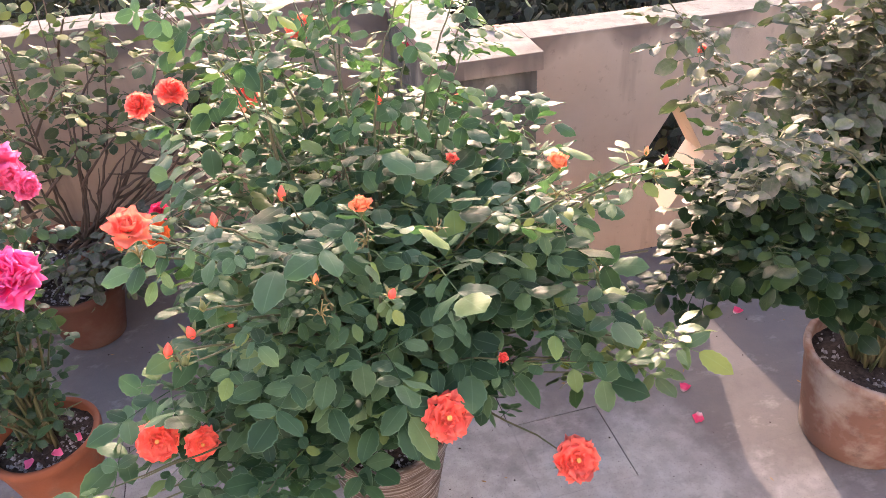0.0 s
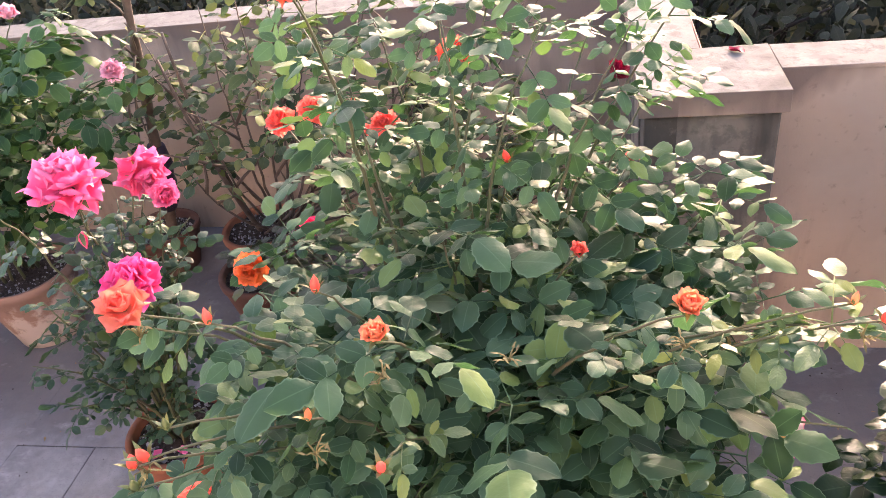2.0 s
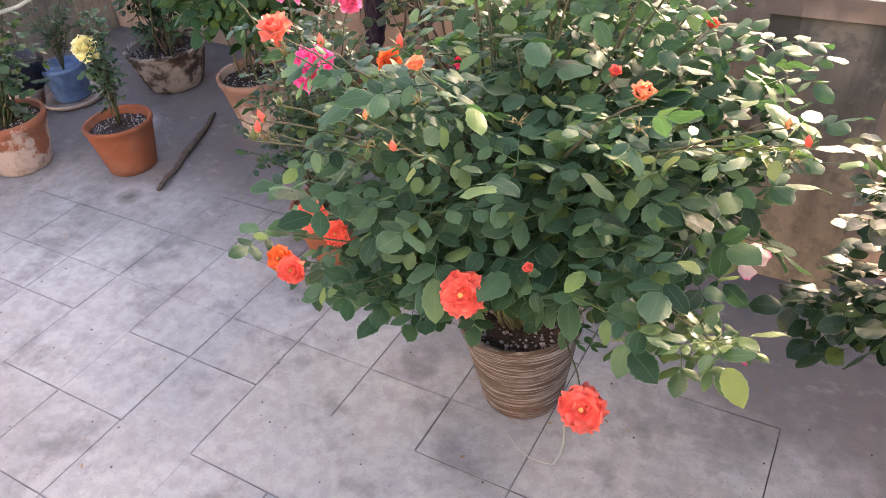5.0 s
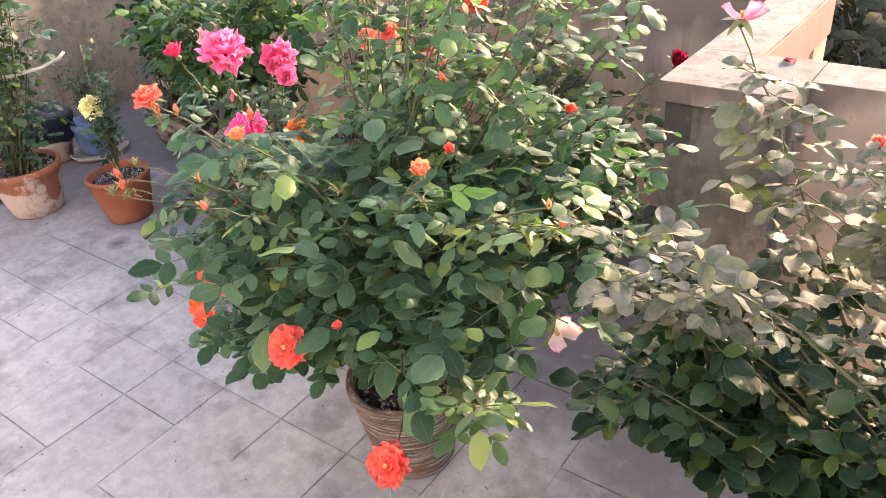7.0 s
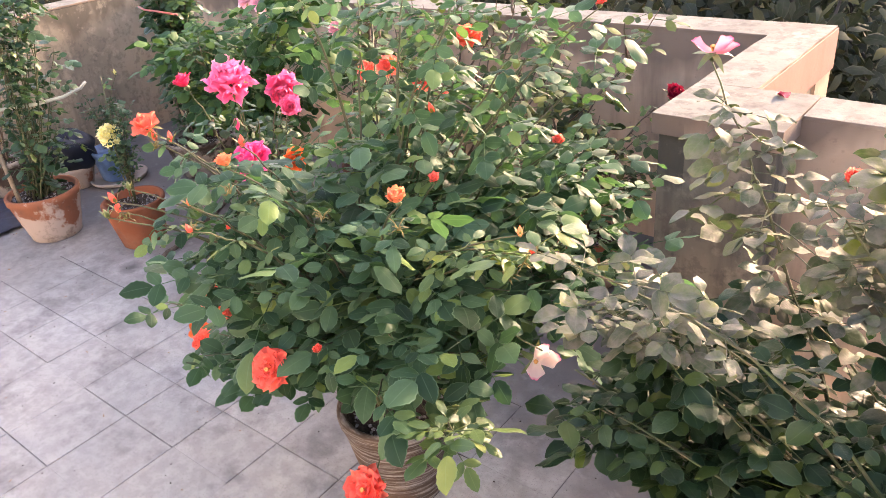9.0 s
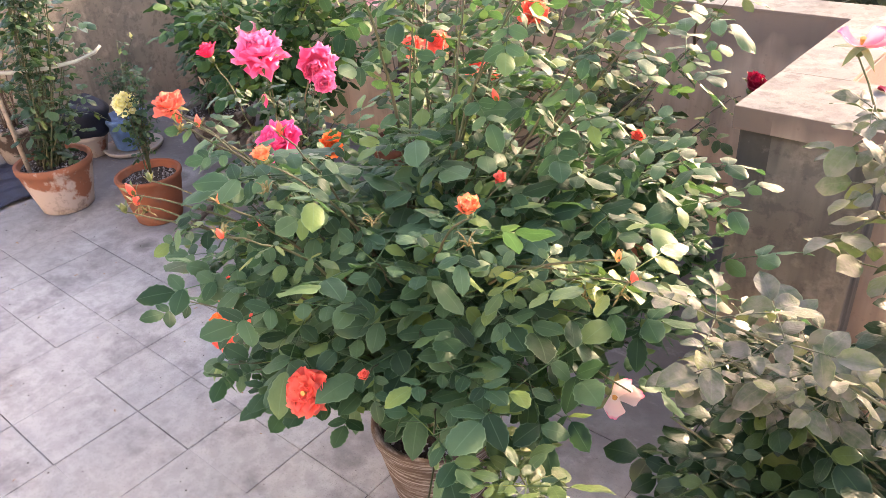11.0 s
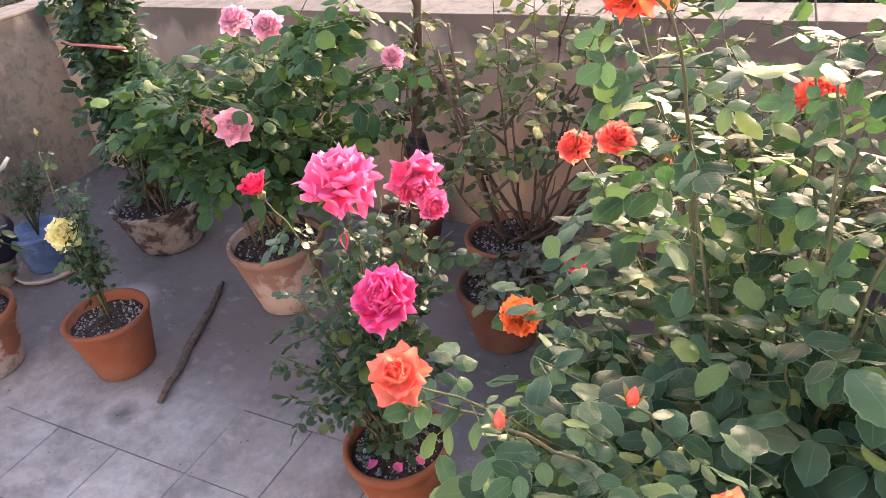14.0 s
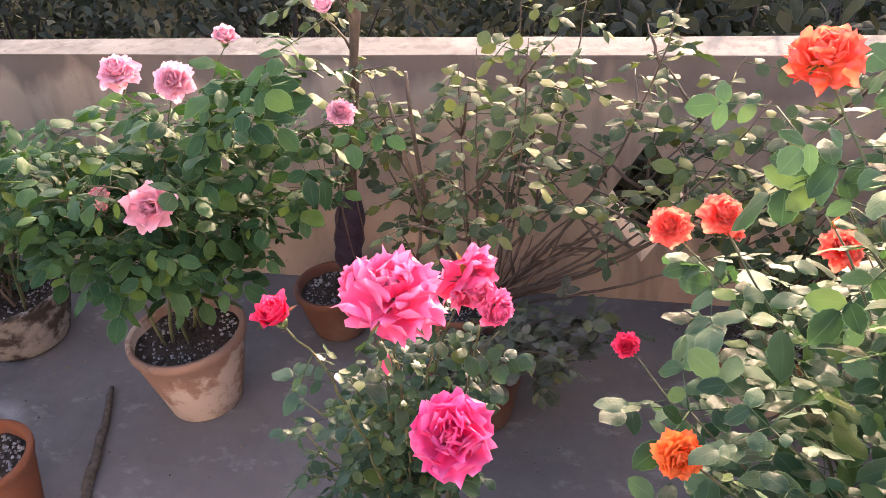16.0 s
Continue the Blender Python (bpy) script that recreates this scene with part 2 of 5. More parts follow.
M_RIB = m_rib()
M_BLUE = m_plain("paint_blue", (0.075, 0.150, 0.29), 0.55, 0.45, 14)
M_NAVY = m_plain("plastic_navy", (0.006, 0.009, 0.020), 0.6, 0.4, 14)
M_SOIL = m_plain("soil", (0.045, 0.032, 0.026), 0.95, 0.6, 90, 0.2, 0.9)
M_GRIT = m_plain("soil_crumb", (0.21, 0.20, 0.205), 0.9, 0.8, 60, 0.25, 0.6)
M_DRY = m_plain("dry_leaf", (0.26, 0.15, 0.06), 0.85, 0.4, 40)
M_BARK = m_plain("tree_bark", (0.035, 0.030, 0.026), 0.95, 0.4, 12)
M_HUSK = m_plain("dry_sepal", (0.17, 0.14, 0.05), 0.75, 0.4, 60)
M_STAKE = m_plain("weathered_bamboo", (0.33, 0.26, 0.19), 0.8, 0.35, 30)
M_STICK = m_plain("grey_stick", (0.10, 0.078, 0.062), 0.9, 0.45, 45, 0.2, 0.6)
M_WIRE = m_plain("pale_hose", (0.40, 0.40, 0.33), 0.5, 0.12, 25)
M_TIE = m_plain("dull_red", (0.30, 0.09, 0.075), 0.6, 0.2, 30)
M_PURPLE = m_plain("violet_plastic", (0.030, 0.020, 0.036), 0.6, 0.5, 30, 0.3, 0.8)
M_CLOTH = m_plain("dark_sheet", (0.02, 0.025, 0.045), 0.55, 0.4, 18)


def m_cane(name, a, b):
    n = Nodes(name)
    col = n.mix(n.ramp(n.noise(24.0, 4), (0.35, (0, 0, 0)), (0.65, (1, 1, 1))), a, b)
    n.bump(n.noise(150.0, 3), 0.3, 0.002)
    return n.done(col, 0.6, 0, 0.35)


M_CANE = m_cane("green_cane", (0.055, 0.078, 0.030), (0.095, 0.082, 0.045))
M_CANE_OLD = m_cane("brown_cane", (0.075, 0.050, 0.034), (0.13, 0.09, 0.065))


def m_leaf(name, dark, mid, lite, yellow=0.06, dust=0.0, rough=0.38, through_share=0.22, dust_color=(0.36, 0.33, 0.27), gloss=0.75):
    n = Nodes(name)
    r = n.chance()
    col = n.ramp(r, (0.0, dark), (0.45, mid), (0.9 - yellow, lite), (1.0 - yellow * 0.5, tuple(c * f for c, f in zip(lite, (1.9, 1.5, 0.8)))))
    u, v = n.along()
    rib = n.math("ABSOLUTE", n.math("SUBTRACT", u, 0.5))
    col = n.mix(n.ramp(rib, (0.0, (0.3,) * 3), (0.03, (0, 0, 0))), col, tuple(min(1, c * 1.9 + 0.02) for c in lite))
    col = n.mix(n.ramp(rib, (0.44, (0, 0, 0)), (0.5, (0.7,) * 3)), col, tuple(min(1, c * 1.6 + 0.04) for c in lite))
    vein = n.math("SINE", n.math("MULTIPLY", n.math("SUBTRACT", v, n.math("MULTIPLY", rib, 0.55)), 46.0))
    blot = n.noise(38.0, 4, 0.6)
    col = n.mix(n.math("MULTIPLY", blot, 0.35), col, tuple(c * 0.55 for c in dark))
    if dust:
        cover = n.ramp(n.noise(30.0, 5, 0.65), (0.34, (0, 0, 0)), (0.62, (1, 1, 1)))
        col = n.mix(n.math("MULTIPLY", cover, dust), col, dust_color)
    n.bump(n.math("ADD", n.math("MULTIPLY", vein, 0.022), n.math("MULTIPLY", blot, 1.0)), 0.6, 0.003)
    m = n.done(col, rough, 0, gloss)
    n.thin(n.mix(0.6, col, tuple(c * f for c, f in zip(lite, (1.1, 1.6, 0.75)))), through_share)
    return m


M_LEAF = m_leaf("rose_leaf", (0.011, 0.033, 0.017), (0.043, 0.100, 0.051), (0.092, 0.170, 0.084), 0.025, 0.0, 0.5, 0.27, gloss=0.2)
M_LEAF_DARK = m_leaf("deep_leaf", (0.014, 0.042, 0.022), (0.026, 0.066, 0.032), (0.052, 0.10, 0.042), 0.03, gloss=0.3)
# dark green that stands in for shade on the dusty rose's lower leaves
M_LEAF_SHADE_TONE = m_leaf("painted_shade_leaf", (0.008, 0.022, 0.011), (0.017, 0.042, 0.019), (0.036, 0.070, 0.028), 0.05, gloss=0.25)
M_LEAF_DUSTY = m_leaf("dusty_leaf", (0.028, 0.052, 0.026), (0.046, 0.078, 0.034), (0.08, 0.115, 0.042), 0.05, 0.66, 0.6, 0.12, (0.172, 0.146, 0.132), gloss=0.16)
M_LEAF_DULL = m_leaf("dull_leaf", (0.024, 0.048, 0.024), (0.046, 0.080, 0.034), (0.092, 0.122, 0.044), 0.12, 0.22, 0.6, 0.16, (0.15, 0.14, 0.105), gloss=0.1)
M_LEAF_LIGHT = m_leaf("fresh_leaf", (0.013, 0.046, 0.018), (0.027, 0.078, 0.027), (0.060, 0.125, 0.040), 0.04, 0.0, 0.52, 0.16, gloss=0.16)
M_LEAF_YOUNG = m_leaf("young_shoot", (0.045, 0.095, 0.035), (0.078, 0.138, 0.046), (0.125, 0.18, 0.055), 0.06, 0.0, 0.42, 0.2, gloss=0.45)
M_LEAF_FAR = m_leaf("tree_leaf", (0.022, 0.030, 0.021), (0.032, 0.043, 0.029), (0.052, 0.062, 0.042), 0.02, 0.4, 0.9, 0.05, (0.06, 0.056, 0.052), 0.03)


def m_petal(name, heart, body, rim, through_share=0.25):
    n = Nodes(name)
    u, v = n.along()
    col = n.ramp(v, (0.0, heart), (0.35, body), (0.85, body), (1.0, rim))
    r = n.chance()
    shade = n.math("MULTIPLY_ADD", r, 0.3)
    shade.node.inputs[2].default_value = 0.82
    col = n.mix(1.0, col, n.node("ShaderNodeCombineColor", Red=shade, Green=shade, Blue=shade).outputs[0], "MULTIPLY")
    vein = n.noise(90.0, 3, 0.6, "UV", (9.0, 0.8, 1.0))
    n.bump(vein, 0.18, 0.002)
    m = n.done(col, 0.5, 0, 0.3)
    n.thin(col, through_share)
    return m


M_CORAL = m_petal("petal_coral", (0.98, 0.30, 0.17), (0.98, 0.205, 0.15), (0.98, 0.24, 0.18), 0.5)
M_ORANGE = m_petal("petal_orange", (0.92, 0.36, 0.06), (0.97, 0.235, 0.06), (0.96, 0.195, 0.075), 0.32)
M_FLAME = m_petal("petal_flame", (0.97, 0.50, 0.13), (0.97, 0.215, 0.12), (0.97, 0.15, 0.12), 0.5)
M_PEACH = m_petal("petal_peach", (0.90, 0.52, 0.14), (0.95, 0.35, 0.17), (0.95, 0.24, 0.15), 0.42)
M_TEA = m_petal("petal_tea", (0.96, 0.50, 0.34), (0.97, 0.27, 0.18), (0.97, 0.22, 0.16), 0.45)
M_MAGENTA = m_petal("petal_magenta", (0.93, 0.15, 0.36), (0.95, 0.10, 0.33), (0.96, 0.20, 0.43), 0.38)
M_PINK = m_petal("petal_pink", (0.96, 0.22, 0.40), (0.97, 0.165, 0.36), (0.97, 0.26, 0.45), 0.38)
M_PALE = m_petal("petal_pale_pink", (0.95, 0.47, 0.52), (0.95, 0.46, 0.56), (0.95, 0.55, 0.64), 0.3)
M_CRIMSON = m_petal("petal_crimson", (0.33, 0.008, 0.03), (0.34, 0.006, 0.034), (0.30, 0.006, 0.03), 0.2)
M_RED = m_petal("petal_red", (0.85, 0.05, 0.08), (0.90, 0.045, 0.14), (0.92, 0.09, 0.20), 0.46)
M_YELLOW = m_petal("petal_yellow", (0.92, 0.74, 0.10), (0.95, 0.87, 0.40), (0.95, 0.91, 0.62), 0.42)
M_BLUSH = m_petal("petal_blush", (0.92, 0.80, 0.70), (0.93, 0.70, 0.66), (0.92, 0.14, 0.30), 0.45)
M_SHED = m_petal("petal_shed", (0.90, 0.45, 0.46), (0.90, 0.26, 0.35), (0.90, 0.10, 0.24), 0.4)
M_SPLIT = m_petal("petal_split", (0.95, 0.80, 0.78), (0.93, 0.09, 0.22), (0.93, 0.08, 0.20), 0.4)
M_STAMEN = m_plain("stamen", (0.62, 0.27, 0.07), 0.7, 0.3, 80)
M_SEPAL = m_leaf("sepal", (0.07, 0.11, 0.035), (0.10, 0.14, 0.04), (0.15, 0.15, 0.05), 0.1, 0.0, 0.5, 0.15)


# ---- mesh helpers ----
def part(name, bm, material, parent, label="", smooth=True):
    me = bpy.data.meshes.new(name)
    bm.to_mesh(me)
    bm.free()
    return link(name, me, material, parent, label, smooth)


def link(name, me, material, parent, label="", smooth=True):
    for m in material if isinstance(material, (list, tuple)) else [material]:
        me.materials.append(m)
    if smooth:
        me.polygons.foreach_set("use_smooth", [True] * len(me.polygons))
    ob = new(name, me)
    if parent:
        ob.parent = parent
    if label:
        tagged(ob, label)
    return ob


def share(name, me, parent, m):
    """One more object on a mesh that is there already."""
    ob = new(name, me)
    ob.parent = parent
    ob.matrix_local = m
    return ob


def thing(name, at, label, category, group="", kind=""):
    ob = new(name)
    ob.location = at
    ob.empty_display_size = 0.1
    return tagged(ob, label, category, group, kind)


def box(bm, lo, hi, bevel=0.0):
    made = bmesh.ops.create_cube(bm, size=1.0)["verts"]
    lo, hi = Vector(lo), Vector(hi)
    for v in made:
        v.co = Vector((lo[i] + (v.co[i] + 0.5) * (hi[i] - lo[i]) for i in range(3)))
    if bevel:
        edges = list({e for v in made for e in v.link_edges})
        bmesh.ops.bevel(bm, geom=edges, offset=bevel, segments=2, affect="EDGES", profile=0.5)
    return made


def lathe(bm, profile, sides=40, wobble=0.0, seed=0):
    """A turned body; profile: radius and height pairs from the bottom inside out."""
    rng = random.Random(seed)
    off = [rng.uniform(-1, 1) for _ in range(8)]
    rings = []
    for r, z in profile:
        ring = []
        for k in range(sides):
            a = 2 * math.pi * k / sides
            w = 1 + wobble * (off[0] * math.sin(a + off[1] * 3) + off[2] * math.sin(3 * a + off[3] * 3 + z * 9) * 0.6)
            ring.append(bm.verts.new((r * w * math.cos(a), r * w * math.sin(a), z + wobble * 0.15 * math.sin(2 * a + off[4] * 3) * (z > 0.05))))
        rings.append(ring)
    for a, b in zip(rings, rings[1:]):
        for k in range(sides):
            bm.faces.new((a[k], a[(k + 1) % sides], b[(k + 1) % sides], b[k]))
    bm.faces.new(list(reversed(rings[0])))
    bm.faces.new(rings[-1])
    return rings


class Soup:
    """Vertices, faces and uv gathered from many pieces, written as one mesh."""

    def __init__(self):
        self.v, self.f, self.uv, self.count = [], [], [], 0

    def add(self, verts, faces, uvs):
        self.v.append(verts)
        self.f.extend([tuple(i + self.count for i in f) for f in faces])
        self.uv.append(uvs)
        self.count += len(verts)

    def mesh(self, name):
        me = bpy.data.meshes.new(name)
        verts = np.concatenate(self.v)
        uv = np.concatenate(self.uv)
        me.from_pydata(verts.tolist(), [], self.f)
        layer = me.uv_layers.new(name="UVMap")
        idx = np.zeros(len(me.loops), dtype=np.int32)
        me.loops.foreach_get("vertex_index", idx)
        layer.data.foreach_set("uv", uv[idx].astype(np.float32).ravel())
        me.update()
        return me


def tube(points, radii, sides=6):
    """Verts, faces and uv of a tapered tube along points."""
    pts = np.array(points, float)
    tang = np.gradient(pts, axis=0)
    tang /= np.linalg.norm(tang, axis=1)[:, None] + 1e-9
    ref = np.array([0.31, 0.87, 0.12])
    verts, uvs, faces = [], [], []
    for i, (p, t) in enumerate(zip(pts, tang)):
        a = np.cross(t, ref)
        a /= np.linalg.norm(a) + 1e-9
        b = np.cross(t, a)
        for k in range(sides):
            w = 2 * math.pi * k / sides
            verts.append(p + radii[i] * (math.cos(w) * a + math.sin(w) * b))
            uvs.append((k / sides, i / (len(pts) - 1)))
    for i in range(len(pts) - 1):
        for k in range(sides):
            q = (k + 1) % sides
            faces.append((i * sides + k, i * sides + q, (i + 1) * sides + q, (i + 1) * sides + k))
    faces.append(tuple(range(sides - 1, -1, -1)))
    faces.append(tuple((len(pts) - 1) * sides + k for k in range(sides)))
    return np.array(verts), faces, np.array(uvs)


def rotation(x, y, z):
    return np.array(Euler((x, y, z)).to_matrix())


def leaflet(length, width, rng, rows=7, fold=0.22, droop=0.2, tip=0.98):
    """One leaflet along +x from the origin, upper side +z, with a folded midrib and a finely toothed edge."""
    verts, uvs, faces = [], [], []
    curl = rng.uniform(0.4, 1.5) * droop
    twist = rng.uniform(-0.25, 0.25)
    wave = rng.uniform(0, 6)
    for i in range(rows):
        s = i / (rows - 1)
        w = width * 0.5 * (math.sin(math.pi * s ** tip) ** (0.56 + 0.16 * s) if 0 < s < 1 else 0.02)
        if i % 2 and 1 < i < rows - 1:
            w *= 1.10 if rows > 8 else 1.06
        x, z = length * s * (1 - 0.12 * curl * s), -length * curl * s * s
        for c, u in ((-1, 0.0), (-0.5, 0.25), (0, 0.5), (0.5, 0.75), (1, 1.0)):
            a = abs(c)
            verts.append((x - 0.10 * w * a * (1 - s), c * w * math.cos(fold * a),
                          z + w * a * math.sin(fold) - 0.25 * w * a * a + c * twist * w * s + 0.05 * width * math.sin(wave + s * 9) * (a > 0.9)))
            uvs.append((u, s))
    for i in range(rows - 1):
        for k in range(4):
            a = i * 5 + k
            faces.append((a, a + 5, a + 6, a + 1))
    return np.array(verts), faces, np.array(uvs)


def compound_leaf(rng, pairs=2, size=0.05, roundness=0.68, rows=7, spread=1.0, fold=0.22):
    """A rose leaf: a stalk with a leaflet at the end and pairs along it; 1 along +x."""
    s = Soup()
    span = size * (0.55 + 0.62 * pairs) * spread
    pts = [(span * t, 0, -0.12 * span * t * t) for t in (0, 0.33, 0.66, 1.0)]
    s.add(*tube(pts, [0.0014, 0.0012, 0.001, 0.0007], 4))

    def put(at, yaw, length):
        v, f, uv = leaflet(length, length * roundness * rng.uniform(0.9, 1.12), rng, rows, fold * rng.uniform(0.4, 1.7))
        m = rotation(rng.uniform(-0.48, 0.48), rng.uniform(-0.3, 0.45), yaw)
        s.add(v @ m.T + np.array((span * at, 0, -0.12 * span * at * at)), f, uv)

    put(1.0, rng.uniform(-0.2, 0.2), size * rng.uniform(1.0, 1.2))
    for k in range(pairs):
        at = 0.34 + 0.5 * k / max(1, pairs - 1) if pairs > 1 else 0.6
        for side in (-1, 1):
            put(at + rng.uniform(-0.04, 0.04), side * rng.uniform(0.95, 1.35), size * rng.uniform(0.72, 0.98) * (0.85 if k == 0 and pairs > 1 else 1))
    return s


class LeafKind:
    """A family of leaf shapes in one material, kept both as arrays and as meshes to share."""

    def __init__(self, name, material, seed, pairs=(1, 2, 2, 2, 3), size=0.05, roundness=0.68, rows=7, spread=1.0, fold=0.22):
        rng = random.Random(seed)
        self.soups = [compound_leaf(rng, p, size * rng.uniform(0.85, 1.12), roundness, rows, spread, fold) for p in pairs]
        self.material, self.meshes = material, []
        for s in self.soups:
            me = s.mesh(name)
            me.materials.append(material)
            me.polygons.foreach_set("use_smooth", [True] * len(me.polygons))
            self.meshes.append(me)
        self.arrays = [(np.concatenate(s.v), s.f, np.concatenate(s.uv)) for s in self.soups]


L_MAIN = LeafKind("leaf", M_LEAF, 3, (1, 2, 2, 2, 2, 2), 0.064, 0.62, 12, 0.98)
L_PINK = LeafKind("leaf", M_LEAF_DARK, 4, (1, 2, 2, 2), 0.042, 0.66, 6)
L_PALE = LeafKind("leaf", M_LEAF_LIGHT, 5, (1, 2, 2, 2), 0.062, 0.58, 8, 1.1)
L_DUSTY = LeafKind("leaf", M_LEAF_DUSTY, 6, (1, 2, 2, 2), 0.049, 0.68, 8, 1.1, 0.45)
L_DULL = LeafKind("leaf", M_LEAF_DULL, 7, (1, 2, 2), 0.048, 0.66, 6, 1.1, 0.35)
L_CLIMB = LeafKind("leaf", M_LEAF_DARK, 8, (1, 2, 2), 0.045, 0.7, 6)
L_SHADE_TONE = LeafKind("leaf", M_LEAF_SHADE_TONE, 18, (1, 2, 2, 2), 0.055, 0.72)
L_SMALL = LeafKind("leaf", M_LEAF_DARK, 9, (1, 2, 2), 0.026, 0.66, 5)
L_YOUNG = LeafKind("leaf", M_LEAF_YOUNG, 10, (1, 1, 2), 0.056, 0.50, 12, 0.9)


# ---- flowers ----
def petal(width, length, cup, flare, rng, n=5, frill=0.06, point=0.0):
    """A petal rising from the origin along +z, hollow towards +x; cup bends it inwards, flare turns its rim out."""
    verts, uvs, faces = [], [], []
    ph = rng.uniform(0, 6)
    for i in range(n):
        s = i / (n - 1)
        half = width * 0.5 * (0.30 + 0.95 * s - 0.30 * s ** 4)
        if s > 0.7:
            half *= math.sqrt(max(0.0, 1 - 0.62 * ((s - 0.7) / 0.3) ** 2)) * (1 - max(0.0, point) * 0.45 * ((s - 0.7) / 0.3) ** 1.5)
        for k in range(n):
            c = 2 * k / (n - 1) - 1
            bend = cup * c * c * half
            out = -flare * length * max(0.0, s - 0.45) ** 2 * 2.2 - 0.22 * length * math.sin(math.pi * min(1, s * 1.1)) * 0.8
            top = 1 - (0.05 + 0.13 * s ** 3) * c * c + point * (1 - abs(c)) * 0.22 * s ** 5
            verts.append((out + bend + frill * width * s * s * math.sin(5 * c + ph), c * half, length * s * top + frill * 0.7 * width * s * s * math.sin(7 * c + ph * 2)))
            uvs.append((0.5 + c / 2, s))
    for i in range(n - 1):
        for k in range(n - 1):
            a = i * n + k
            faces.append((a, a + 1, a + n + 1, a + n))
    return np.array(verts), faces, np.array(uvs)


def rose_soup(size, kind, seed):
    """Petals of one flower that faces +z. kind: rosette, open, loose or bud."""
    rng = random.Random(seed)
    s = Soup()
    if kind == "bud":  # a closed bud: one furled skin, twisted to a point
        rows, sides = 10, 14
        verts, uvs, faces = [], [], []
        for i in range(rows):
            t = i / (rows - 1)
            rad = size * 0.31 * (math.sin(math.pi * (0.16 + 0.82 * t)) ** 0.9) * (1 - 0.35 * t)
            for k in range(sides):
                a = 2 * math.pi * k / sides
                fold = 1 + 0.16 * (((a * 3 / (2 * math.pi) + t * 1.3 + seed * 0.3) % 1.0) - 0.5)
                verts.append((rad * fold * math.cos(a), rad * fold * math.sin(a), size * 1.15 * t))
                uvs.append((k / sides, 0.2 + 0.8 * t))
        for i in range(rows - 1):
            for k in range(sides):
                q = (k + 1) % sides
                faces.append((i * sides + k, i * sides + q, (i + 1) * sides + q, (i + 1) * sides + k))
        faces.append(tuple(range(sides - 1, -1, -1)))
        faces.append(tuple((rows - 1) * sides + k for k in range(sides)))
        s.add(np.array(verts), faces, np.array(uvs))
        return s
    rings = {
        "rosette": [(3, 0.10, 0.95, 0.05, 0.30), (4, 0.18, 1.0, 0.2, 0.40), (5, 0.30, 1.0, 0.45, 0.5), (6, 0.52, 1.0, 0.75, 0.58), (7, 0.80, 0.98, 1.0, 0.62), (8, 1.10, 0.98, 1.1, 0.62), (6, 1.5, 1.05, 0.9, 0.60)],
        "open": [(5, 0.72, 0.42, 0.4, 0.56), (6, 1.08, 0.76, 0.6, 0.80), (6, 1.30, 0.98, 0.5, 0.90), (5, 1.48, 1.04, 0.4, 0.84)],
        "skirt": [(3, 0.06, 0.80, 0.1, 0.46), (4, 0.30, 0.95, 0.4, 0.62), (5, 0.62, 1.04, 0.5, 0.74), (6, 1.05, 1.08, 0.45, 0.78), (6, 1.55, 1.08, 0.3, 0.74), (5, 2.0, 1.0, 0.2, 0.66)],
        "loose": [(3, 0.08, 0.66, 0.05, 0.34), (4, 0.25, 0.76, 0.3, 0.5), (5, 0.50, 0.88, 0.6, 0.62), (5, 0.82, 0.98, 0.8, 0.72), (6, 1.10, 1.0, 0.7, 0.78), (6, 1.40, 0.98, 0.5, 0.78)],
        "tea": [(3, 0.03, 0.86, 0.05, 0.34), (3, 0.10, 0.92, 0.2, 0.46), (4, 0.26, 1.0, 0.5, 0.60), (5, 0.62, 1.06, 0.8, 0.68), (5, 1.10, 1.08, 0.7, 0.68)],
        "spent": [(2, 0.85, 1.2, 0.3, 0.50), (1, 1.25, 1.25, 0.4, 0.52)],
        "cup": [(3, 0.05, 1.05, 0.05, 0.34), (4, 0.14, 1.08, 0.25, 0.48), (5, 0.28, 1.05, 0.6, 0.58), (5, 0.5, 1.0, 0.9, 0.62)],
    }[kind]
    size *= 0.80
    half = size / 2
    for r, (count, lean, length, flare, width) in enumerate(rings):
        for k in range(count):
            a = 2 * math.pi * (k + 0.37 * r + rng.uniform(-0.12, 0.12)) / count
            frill = {"open": 0.10, "loose": 0.10, "rosette": 0.075, "skirt": 0.11}.get(kind, 0.05)
            v, f, uv = petal(size * width * rng.uniform(0.9, 1.1), half * length * rng.uniform(0.9, 1.06),
                             0.9 - 0.5 * min(1, lean), flare * 0.5, rng, 8, frill, {"loose": 0.3, "cup": 0.3, "open": 0.3, "skirt": 0.8, "tea": 0.6}.get(kind, 0.12))
            wild = {"loose": 0.34, "skirt": 0.26}.get(kind, 0.12)
            tilt = rotation(rng.uniform(-wild, wild), -(lean + rng.uniform(-wild, wild)), 0)
            v = v @ tilt.T
            v[:, 0] -= 0.02 * size * r
            v = v @ rotation(0, 0, a).T
            v[:, 2] -= 0.012 * size * r
            s.add(v, f, uv)
    return s


FLOWERS = {}


